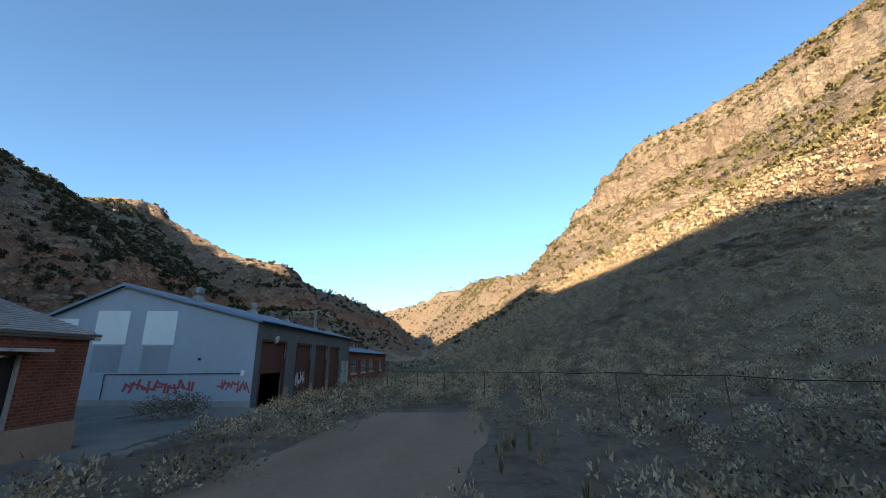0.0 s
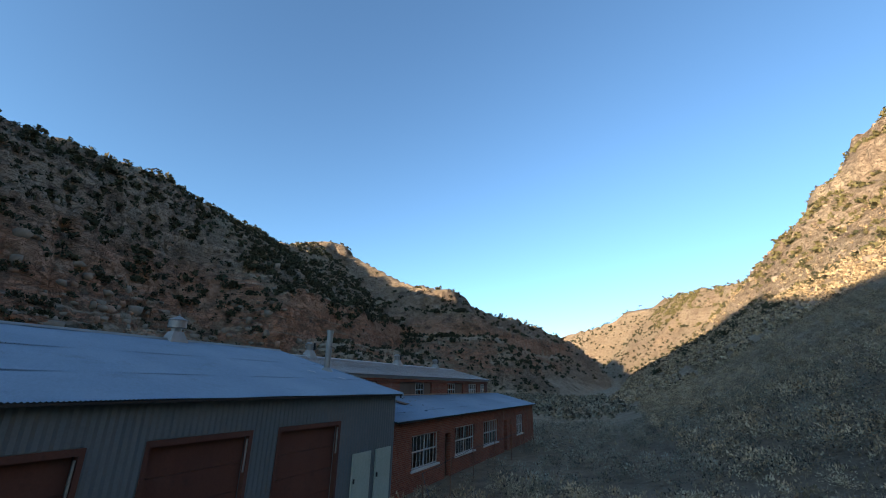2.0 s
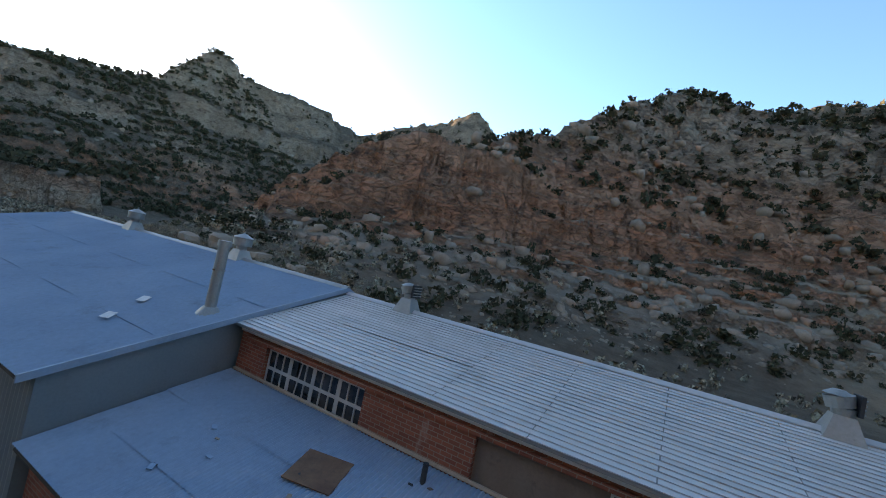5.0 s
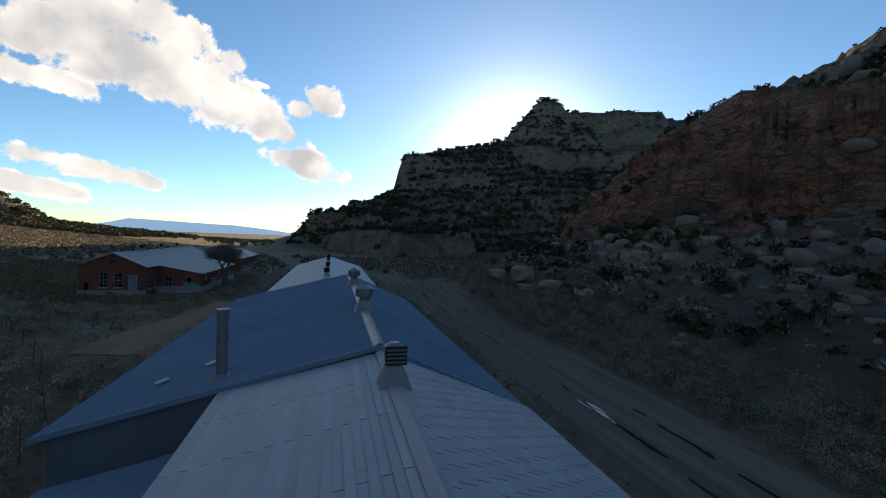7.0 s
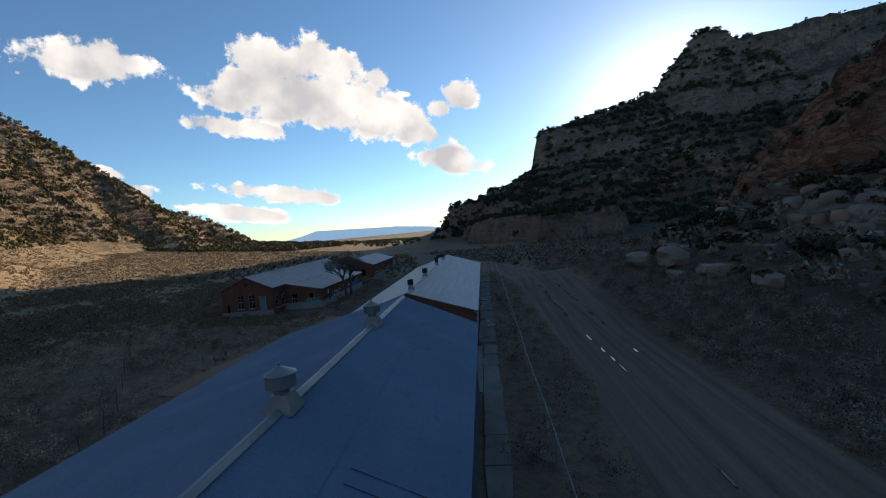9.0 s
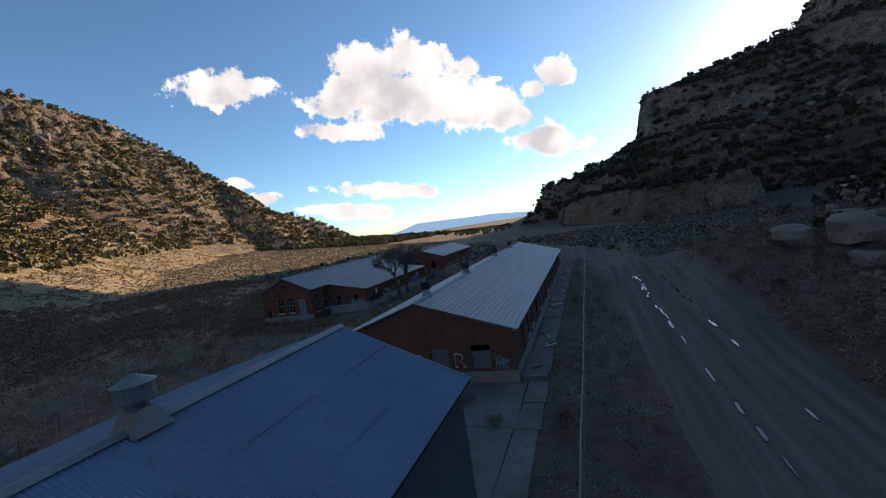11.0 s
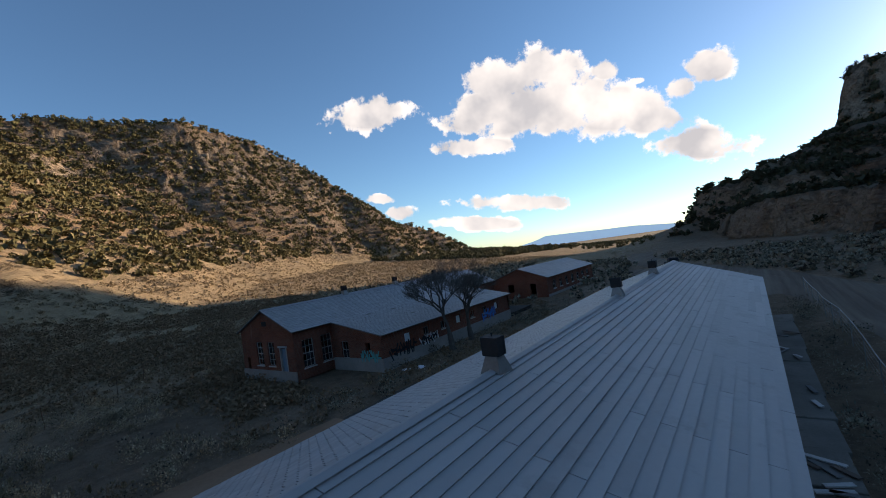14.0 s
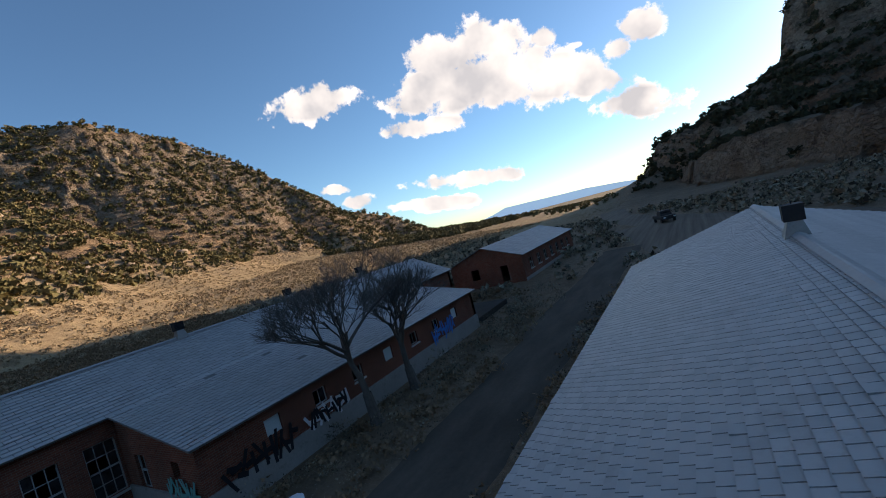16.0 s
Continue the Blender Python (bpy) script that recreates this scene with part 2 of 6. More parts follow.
    for size, stretch in ((0.16, (1.0, 1.0, 1.9)), (0.5, (1.0, 1.0, 2.2))):
        mp = n.add("ShaderNodeMapping")
        mp.inputs["Scale"].default_value = stretch
        n.link(bent, mp.inputs["Vector"])
        vo = n.add("ShaderNodeTexVoronoi")
        vo.feature = "DISTANCE_TO_EDGE"
        vo.inputs["Scale"].default_value = size
        n.link(mp.outputs["Vector"], vo.inputs["Vector"])
        line = n.ramp(vo.outputs["Distance"], 0.0, 0.05)
        joints = line if joints is None else n.mix(1.0, joints, line, "MULTIPLY")
    rock = n.mix(n.ramp(joints, 0, 1, (0.18, 0.18, 0.18), (0, 0, 0)), rock, (0.085, 0.06, 0.045))
    rock = n.mix(n.mix(1.0, layer, (0.85, 0.85, 0.85), "MULTIPLY"), rock, n.mix(n.ramp(n.noise(0.3, 6), 0.35, 0.65), (0.36, 0.20, 0.125), (0.47, 0.285, 0.185)))
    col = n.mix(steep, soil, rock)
    nb = n.bump(strata, 0.7, 0.8)
    nb = n.bump(n.mix(1.0, seams, steep, "MULTIPLY"), 0.9, 0.7, nb)
    nb = n.bump(n.mix(1.0, joints, steep, "MULTIPLY"), 0.9, 0.8, nb)
    nb = n.bump(n.noise(0.9, 9, 0.75), 0.9, 0.5, nb)
    nb = n.bump(n.noise(9, 6, 0.7), 0.5, 0.05, nb)
    return n.done(col, 0.95, 0, nb, 0.06)


def brick_material(name, c1, c2, mortar, axis):
    """Brick courses on walls whose length runs along x or y."""
    n = Nodes(name)
    sp = n.add("ShaderNodeSeparateXYZ")
    n.link(n.co, sp.inputs[0])
    add = n.add("ShaderNodeMath")
    n.link(sp.outputs["X"], add.inputs[0]); n.link(sp.outputs["Y"], add.inputs[1])
    cb = n.add("ShaderNodeCombineXYZ")
    n.link(add.outputs[0], cb.inputs[0]); n.link(sp.outputs["Z"], cb.inputs[1])
    br = n.add("ShaderNodeTexBrick")
    br.inputs["Scale"].default_value = 1.0
    br.inputs["Brick Width"].default_value, br.inputs["Row Height"].default_value = 0.225, 0.08
    br.inputs["Mortar Size"].default_value, br.inputs["Mortar Smooth"].default_value = 0.009, 0.3
    br.inputs["Color1"].default_value, br.inputs["Color2"].default_value, br.inputs["Mortar"].default_value = (*c1, 1), (*c2, 1), (*mortar, 1)
    n.link(cb.outputs[0], br.inputs["Vector"])
    col = n.mix(0.7, br.outputs["Color"], n.ramp(n.noise(0.5, 7, 0.7), 0.3, 0.72, (0.55, 0.52, 0.5), (1.2, 1.15, 1.1)), "MULTIPLY")
    col = n.mix(n.ramp(n.noise(0.9, 7, 0.7, stretch=(1, 1, 0.25)), 0.62, 0.78), col, (0.33, 0.26, 0.21))
    inv = n.ramp(br.outputs["Fac"], 0, 1, (1, 1, 1), (0, 0, 0))
    nb = n.bump(inv, 0.7, 0.012)
    return n.done(col, 0.9, 0, n.bump(n.noise(22, 5), 0.3, 0.01, nb), 0.2)


def leaf_material(name, c1, c2, c3, rough=0.8, grain=0.35, twig_shade=0.0):
    n = Nodes(name)
    leaf = n.island()
    col = n.mix(leaf, c1, c2)
    col = n.mix(n.ramp(n.noise(grain, 4), 0.42, 0.62), col, c3)
    # dark twigs and patches put the clumps' inner shade into the leaf colour
    if twig_shade:
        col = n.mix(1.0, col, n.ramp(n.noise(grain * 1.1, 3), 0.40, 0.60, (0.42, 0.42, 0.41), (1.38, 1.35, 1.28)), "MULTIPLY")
        col = n.mix(n.ramp(leaf, twig_shade - 0.02, twig_shade + 0.02, (1, 1, 1), (0, 0, 0)), col, (0.055, 0.042, 0.032))
    return n.done(col, rough, 0, None, 0.1)


def glass_material():
    n = Nodes("dusty_glass")
    return n.done(n.mix(n.ramp(n.noise(3, 5), 0.4, 0.7), (0.012, 0.014, 0.016), (0.05, 0.05, 0.05)), 0.12, 0, None, 0.5)


M_GROUND = ground_material()
M_BRICK = brick_material("red_brick", (0.27, 0.088, 0.05), (0.19, 0.058, 0.036), (0.24, 0.17, 0.13), 0)

def shingle_material(name, c1, c2, byob):
    n = Nodes(name)
    col = n.mix(n.obrand() if byob else n.island(), c1, c2)
    col = n.mix(n.ramp(n.noise(0.8, 7, 0.7), 0.55, 0.75), col, (0.30, 0.28, 0.26))
    return n.done(col, n.ramp(n.noise(5, 5), 0.3, 0.7, (0.42, 0.42, 0.42), (0.66, 0.66, 0.66)), 0.0, n.bump(n.noise(8, 5), 0.15, 0.01), 0.25)


M_SHINGLE = shingle_material("weathered_metal_shingle", (0.365, 0.348, 0.33), (0.435, 0.415, 0.395), False)
M_SHINGLE_ONE = shingle_material("weathered_metal_shingle_single", (0.365, 0.348, 0.33), (0.435, 0.415, 0.395), True)
M_BLUE = worn("blue_grey_roof_sheet", (0.165, 0.23, 0.295), (0.21, 0.28, 0.345), (0.13, 0.16, 0.185), 0.58, 0.0, 0.25, 9, 0.08, 0.5, 0.25)
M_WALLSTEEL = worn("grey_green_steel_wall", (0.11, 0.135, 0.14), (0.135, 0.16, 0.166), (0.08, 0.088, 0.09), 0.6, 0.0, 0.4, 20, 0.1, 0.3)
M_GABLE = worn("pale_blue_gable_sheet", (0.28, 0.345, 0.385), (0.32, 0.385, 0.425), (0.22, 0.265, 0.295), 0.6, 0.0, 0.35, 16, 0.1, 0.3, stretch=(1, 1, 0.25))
M_RUNOFF = worn("gable_run_off", (0.20, 0.245, 0.27), (0.25, 0.30, 0.33), (0.16, 0.19, 0.205), 0.65, 0.0, 0.6, 16, 0.1, 0.4, stretch=(1, 1, 0.2))
M_PALE = worn("translucent_white_panel", (0.62, 0.70, 0.68), (0.68, 0.75, 0.72), (0.5, 0.56, 0.54), 0.5, 0.0, 0.6, 16, 0.05, 0.2)
M_DOOR = worn("rust_brown_door", (0.095, 0.04, 0.029), (0.125, 0.052, 0.036), (0.06, 0.033, 0.027), 0.75, 0.0, 0.8, 18, 0.15, 0.5, stretch=(1, 1, 0.3))
M_MINT = worn("pale_green_door", (0.30, 0.38, 0.33), (0.36, 0.43, 0.37), (0.22, 0.26, 0.22), 0.7, 0.0, 0.9, 15, 0.1, 0.4)
M_CONC = worn("weathered_concrete", (0.27, 0.25, 0.225), (0.34, 0.315, 0.28), (0.16, 0.14, 0.12), 0.92, 0.0, 0.45, 12, 0.45, 0.6, 0.2)
M_APRON = worn("dirty_old_concrete", (0.165, 0.145, 0.12), (0.24, 0.215, 0.18), (0.115, 0.09, 0.068), 0.94, 0.0, 0.4, 9, 0.5, 0.7, 0.1)
M_TANCONC = worn("tan_concrete_base", (0.34, 0.25, 0.18), (0.40, 0.31, 0.23), (0.22, 0.16, 0.12), 0.92, 0.0, 0.7, 12, 0.4, 0.5, 0.2)
M_GALV = worn("galvanised_sheet", (0.22, 0.22, 0.205), (0.29, 0.285, 0.265), (0.15, 0.125, 0.10), 0.5, 0.35, 1.2, 20, 0.12, 0.5, 0.4)
M_RUST = worn("rusty_sheet", (0.11, 0.055, 0.035), (0.19, 0.10, 0.055), (0.06, 0.035, 0.03), 0.85, 0.1, 2.5, 22, 0.3, 0.6)
M_TRIM = worn("peeling_white_trim", (0.50, 0.475, 0.44), (0.58, 0.55, 0.51), (0.27, 0.21, 0.165), 0.8, 0.0, 1.6, 25, 0.3, 0.75)
M_SASH = worn("white_window_sash", (0.36, 0.35, 0.33), (0.44, 0.43, 0.40), (0.27, 0.22, 0.18), 0.7, 0.0, 2.0, 30, 0.15, 0.4)
M_BOARD = worn("weathered_plywood", (0.12, 0.085, 0.065), (0.17, 0.125, 0.095), (0.075, 0.055, 0.045), 0.9, 0.0, 0.9, 18, 0.3, 0.5, stretch=(1, 1, 0.2))
M_GREYBOARD = worn("grey_boarding", (0.17, 0.165, 0.155), (0.21, 0.20, 0.185), (0.11, 0.10, 0.09), 0.9, 0.0, 0.9, 18, 0.2, 0.4)
M_BLACK = worn("sooty_dark_metal", (0.028, 0.028, 0.03), (0.045, 0.043, 0.042), (0.02, 0.018, 0.016), 0.7, 0.2, 2, 20, 0.1, 0.4)
# near-black for floors and roof decks: the rooms' gloom is in the colour
M_DARK = worn("unlit_inside", (0.03, 0.026, 0.022), (0.045, 0.04, 0.034), (0.02, 0.018, 0.015), 0.95, 0, 0.6, 9, 0.3, 0.4)
M_GLASS = glass_material()
M_ROAD = worn("packed_dirt_road", (0.115, 0.086, 0.065), (0.205, 0.16, 0.12), (0.10, 0.072, 0.053), 0.93, 0.0, 1.0, 7, 0.6, 0.4, 0.08, stretch=(1.5, 0.035, 1.0))
M_LANE = worn("dark_lane_dirt", (0.075, 0.063, 0.05), (0.115, 0.096, 0.075), (0.06, 0.05, 0.04), 0.95, 0.0, 0.8, 7, 0.6, 0.4, 0.06, stretch=(1.2, 0.3, 1.0))
M_TRACK = worn("pale_brown_dirt", (0.25, 0.152, 0.094), (0.31, 0.196, 0.125), (0.18, 0.116, 0.076), 0.95, 0.0, 0.5, 7, 0.7, 0.5, 0.06, stretch=(1.0, 0.25, 1.0))
M_TWIG = worn("pale_twig_bark", (0.15, 0.13, 0.115), (0.19, 0.17, 0.15), (0.12, 0.10, 0.085), 0.95, 0, 3, 30, 0.3, 0.3, 0.05)
M_BARK = worn("grey_bark", (0.11, 0.092, 0.078), (0.15, 0.128, 0.108), (0.05, 0.04, 0.033), 0.95, 0, 3, 30, 0.5, 0.4)
M_STONE = worn("sandstone_boulder", (0.22, 0.168, 0.122), (0.30, 0.238, 0.178), (0.15, 0.11, 0.08), 0.93, 0, 0.5, 5, 0.6, 0.5, 0.2)
M_REDSTONE = worn("red_sandstone_block", (0.30, 0.165, 0.105), (0.36, 0.24, 0.165), (0.18, 0.10, 0.07), 0.93, 0, 0.35, 5, 0.6, 0.5, 0.2)
M_WATER = Nodes("puddle_water").done((0.03, 0.032, 0.034), 0.04, 0, None, 0.5)
M_SNOW = worn("old_snow", (0.72, 0.74, 0.78), (0.78, 0.8, 0.83), (0.5, 0.5, 0.5), 0.8, 0, 1.5, 14, 0.3, 0.3)
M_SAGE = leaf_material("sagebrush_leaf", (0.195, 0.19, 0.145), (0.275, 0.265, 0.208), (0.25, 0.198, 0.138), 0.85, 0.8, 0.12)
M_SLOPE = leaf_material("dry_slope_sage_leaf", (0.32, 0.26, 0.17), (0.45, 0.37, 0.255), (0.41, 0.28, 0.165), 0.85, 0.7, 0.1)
M_DRY = leaf_material("dry_grass_blade", (0.30, 0.225, 0.135), (0.46, 0.355, 0.22), (0.36, 0.27, 0.16))
M_BRUSH = leaf_material("dry_brown_brush", (0.15, 0.098, 0.056), (0.33, 0.225, 0.135), (0.225, 0.148, 0.086))
M_FIELD = leaf_material("golden_field_brush", (0.20, 0.145, 0.085), (0.44, 0.33, 0.20), (0.30, 0.22, 0.13))
M_TUMBLE = leaf_material("dry_tumbleweed_twig", (0.11, 0.085, 0.055), (0.20, 0.155, 0.10), (0.14, 0.105, 0.07))
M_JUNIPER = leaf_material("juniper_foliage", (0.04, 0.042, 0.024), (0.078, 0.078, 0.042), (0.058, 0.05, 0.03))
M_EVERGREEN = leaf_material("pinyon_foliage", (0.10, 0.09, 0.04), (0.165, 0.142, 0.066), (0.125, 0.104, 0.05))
# distance haze painted on: blue base colour, and a glow to lighten it
M_MESA = worn("hazy_far_mesa", (0.24, 0.36, 0.50), (0.27, 0.39, 0.53), (0.22, 0.33, 0.46), 1.0, 0, 0.002, 0.01, 0.0, 0.3, 0.0)
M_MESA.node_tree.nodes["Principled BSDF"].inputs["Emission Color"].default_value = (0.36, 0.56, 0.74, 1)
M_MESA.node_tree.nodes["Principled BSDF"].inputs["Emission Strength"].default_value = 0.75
M_PAINT = {k: simple_paint for k, simple_paint in ((k, worn(k + "_spray_paint", c, tuple(v * 1.1 for v in c), tuple(v * 0.7 for v in c), 0.6, 0, 2, 20, 0.05, 0.4))
           for k, c in (("white", (0.62, 0.62, 0.62)), ("red", (0.33, 0.075, 0.075)), ("blue", (0.05, 0.20, 0.55)), ("teal", (0.10, 0.36, 0.33)), ("black", (0.015, 0.015, 0.017))))}

# ---- terrain ----
def lattice(ix, iy, seed):
    n = (ix.astype(np.int64) * 374761393 + iy.astype(np.int64) * 668265263 + seed * 1442695041) & 0x7FFFFFFF
    n = ((n ^ (n >> 13)) * 1274126177) & 0x7FFFFFFF
    return ((n ^ (n >> 16)) & 0xFFFF) / 65535.0


def vnoise(x, y, seed=0):
    """Smooth value noise in 0..1 on arrays."""
    ix, iy = np.floor(x), np.floor(y)
    fx, fy = x - ix, y - iy
    fx, fy = fx * fx * (3 - 2 * fx), fy * fy * (3 - 2 * fy)
    ix, iy = ix.astype(np.int64), iy.astype(np.int64)
    a, b = lattice(ix, iy, seed), lattice(ix + 1, iy, seed)
    c, d = lattice(ix, iy + 1, seed), lattice(ix + 1, iy + 1, seed)
    return (a * (1 - fx) + b * fx) * (1 - fy) + (c * (1 - fx) + d * fx) * fy


def fbm(x, y, octaves=4, seed=0):
    s, amp, tot = 0.0, 1.0, 0.0
    for o in range(octaves):
        s = s + amp * (vnoise(x * 2 ** o, y * 2 ** o, seed + 17 * o) * 2 - 1)
        tot += amp
        amp *= 0.5
    return s / tot


def sstep(a, b, v):
    u = np.clip((v - a) / (b - a), 0, 1)
    return u * u * (3 - 2 * u)


# crest lines: x, y, height, run of the slope down to the valley floor
WEST_WALL = [(-56, -40, 16, 14), (-63, -33, 25, 24), (-70, -24, 29, 32), (-85, -10, 40, 48), (-110, 8, 57, 72), (-121, 20, 66, 80), (-134, 40, 68, 90),
             (-150, 92, 77, 102), (-166, 136, 79, 116), (-184, 184, 82, 126), (-211, 262, 108, 146)]
WEST_SPUR = [(-211, 262, 108, 120), (-137, 250, 70, 90), (-95, 238, 60, 66), (-86, 290, 52, 62), (-72, 375, 55, 60), (-46, 400, 37, 45)]
EAST_HILL = [(280, -45, 104, 190), (262, 60, 165, 225), (236, 130, 186, 205), (222, 162, 182, 195), (190, 212, 168, 178), (150, 262, 156, 152),
             (136, 282, 140, 146), (118, 290, 76, 100), (84, 350, 80, 96), (56, 425, 86, 88)]
NORTH_END = [(56, 425, 86, 88), (38, 581, 112, 120), (-30, 600, 86, 120), (-100, 690, 80, 120)]
EAST_SOUTH = [(280, -45, 104, 110), (276, -96, 112, 112), (268, -138, 116, 112), (262, -184, 104, 108), (234, -228, 70, 90), (216, -248, 43, 66), (190, -285, 28, 45), (180, -302, 6, 30)]
BUTTE = [(-330, -150, 150, 170), (-333, -274, 129, 170), (-318, -304, 130, 170), (-288, -322, 145, 170), (-266, -334, 136, 170), (-236, -350, 140, 170),
         (-209, -364, 152, 165), (-190, -364, 116, 150), (-138, -352, 103, 135), (-104, -354, 95, 130), (-84, -350, 70, 120), (-66, -346, 54, 95), (-30, -334, 38, 76), (8, -268, 16, 36), (17, -246, 4, 20)]

# flat-topped rock: outline, height of the rim, width of the face
CAPS = [
    ([(-195, -366), (-205, -350), (-250, -334), (-302, -304), (-314, -330), (-260, -372), (-215, -395), (-196, -385)], 139, 9),
    ([(-201, -362), (-207, -352), (-222, -350), (-228, -372), (-204, -380)], 152, 9),
    ([(-63, -348), (-78, -332), (-112, -334), (-140, -350), (-110, -390), (-70, -376)], 84, 13),
    ([(-90, -318), (-140, -316), (-190, -322), (-200, -350), (-130, -350), (-86, -342)], 66, 8),
    ([(11, -270), (3, -252), (-6, -206), (-20, -180), (-40, -150), (-72, -158), (-90, -230), (-30, -300)], 11, 4),
    ([(15, -284), (7, -264), (-10, -240), (-40, -240), (-60, -300), (-10, -310)], 24, 9),
    ([(-196, 262), (-204, 240), (-238, 236), (-246, 280), (-210, 290)], 107, 9),
    ([(-92, 236), (-106, 226), (-140, 228), (-142, 262), (-104, 268), (-93, 256)], 60, 8),
    ([(124, 290), (130, 268), (162, 240), (200, 205), (225, 190), (230, 240), (160, 310)], 142, 5),
    ([(228, 150), (218, 132), (240, 110), (262, 120), (250, 160)], 178, 6),
]
# the red cliff above the talus: x, y, foot, top
RED_CLIFF = [(-46, -50, 8, 12), (-52, -36, 12, 20), (-55, -27, 12, 27.5), (-62, -14, 13, 31), (-71, -5, 13, 30.5), (-81, 4, 14, 29.5), (-94, 22, 18, 29),
             (-103, 38, 20, 28.5), (-107, 55, 21, 28), (-112, 80, 22, 27), (-120, 110, 24, 26)]


def ridge(x, y, crest, power, cliff):
    """Height of a ridge with this crest line; its flank falls over each point's own run."""
    best = np.zeros_like(x)
    for (x0, y0, z0, r0), (x1, y1, z1, r1) in zip(crest[:-1], crest[1:]):
        dx, dy = x1 - x0, y1 - y0
        s = np.clip(((x - x0) * dx + (y - y0) * dy) / (dx * dx + dy * dy), 0, 1)
        d = np.hypot(x - x0 - s * dx, y - y0 - s * dy)
        u = np.clip(d / (r0 + s * (r1 - r0)), 0, 1)
        g = (1 - u) ** power
        if cliff:
            a, b, lo, hi = cliff
            g = g + (lo + (hi - lo) * sstep(a, b, 1 - u) - g) * sstep(a - 0.08, a, 1 - u) * (1 - sstep(b, b + 0.1, 1 - u))
        best = np.maximum(best, (z0 + s * (z1 - z0)) * g)
    return best


def inside(x, y, poly):
    """Signed distance to an outline, positive inside it."""
    best, odd = np.full(x.shape, 1e9), np.zeros(x.shape, bool)
    for (x0, y0), (x1, y1) in zip(poly, poly[1:] + poly[:1]):
        dx, dy = x1 - x0, y1 - y0
        s = np.clip(((x - x0) * dx + (y - y0) * dy) / (dx * dx + dy * dy), 0, 1)
        best = np.minimum(best, np.hypot(x - x0 - s * dx, y - y0 - s * dy))
        if dy:
            odd ^= ((y0 > y) != (y1 > y)) & (x < x0 + (y - y0) * dx / dy)
    return np.where(odd, best, -best)


def red_cliff(x, y, z):
    """Talus, a sheer red face and the ledge over it, laid into the western wall."""
    best, side = np.full(x.shape, 1e9), np.zeros(x.shape)
    foot, top = np.zeros(x.shape), np.zeros(x.shape)
    for (x0, y0, f0, t0), (x1, y1, f1, t1) in zip(RED_CLIFF[:-1], RED_CLIFF[1:]):
        dx, dy = x1 - x0, y1 - y0
        s = np.clip(((x - x0) * dx + (y - y0) * dy) / (dx * dx + dy * dy), 0, 1)
        d = np.hypot(x - x0 - s * dx, y - y0 - s * dy)
        near = d < best
        side = np.where(near, np.sign(dx * (y - y0) - dy * (x - x0)), side)
        foot, top = np.where(near, f0 + s * (f1 - f0), foot), np.where(near, t0 + s * (t1 - t0), top)
        best = np.minimum(best, d)
    d = best * np.where(side > 0, 1, -1) + 2.2 * fbm(x / 11, y / 11, 3, 52) + 0.9 * fbm(x / 3.5, y / 3.5, 2, 53)
    talus = foot * np.clip(1 + d / 36, 0, 1) ** 1.35
    over = np.maximum(np.minimum(z, top + 1.9 * np.clip(d - 4, 0, 200)), top - 0.15 * np.clip(6 - d, 0, 6))
    steps = 0.55 * sstep(-0.5, 1.2, d) + 0.45 * sstep(2.2, 3.6, d)
    laid = talus + (over - talus) * steps
    reach = sstep(-52, -40, y) * (1 - sstep(84, 112, y)) * (1 - sstep(70, 110, d)) * sstep(-62, -46, d)
    return z + (laid - z) * reach


def floor_height(x, y):
    z = 0.082 * np.clip(x - 22, 0, 190) * (1 - sstep(20, 140, y)) * sstep(22, 50, x)
    # the sage slope that climbs east of the garage
    toe = x - np.interp(y, [-20, 20, 60, 100, 150, 250, 400], [6.5, 5, 3, -2, -9, -22, -36])
    climb = np.interp(toe, [0, 4, 8, 16, 22, 30, 40, 60, 100, 130, 400], [0, 0.5, 1.6, 4.6, 7.6, 12.4, 18.4, 30, 54, 70, 75])
    z = np.maximum(z, climb * sstep(-24, 46, y) * (1 - sstep(95, 140, x) * (1 - sstep(10, 70, y))) * (1 - sstep(300, 420, y)))
    z = z - 0.012 * np.clip(-y - 60, 0, 600) - 0.055 * np.clip(-y - 330, 0, 1200)
    return z


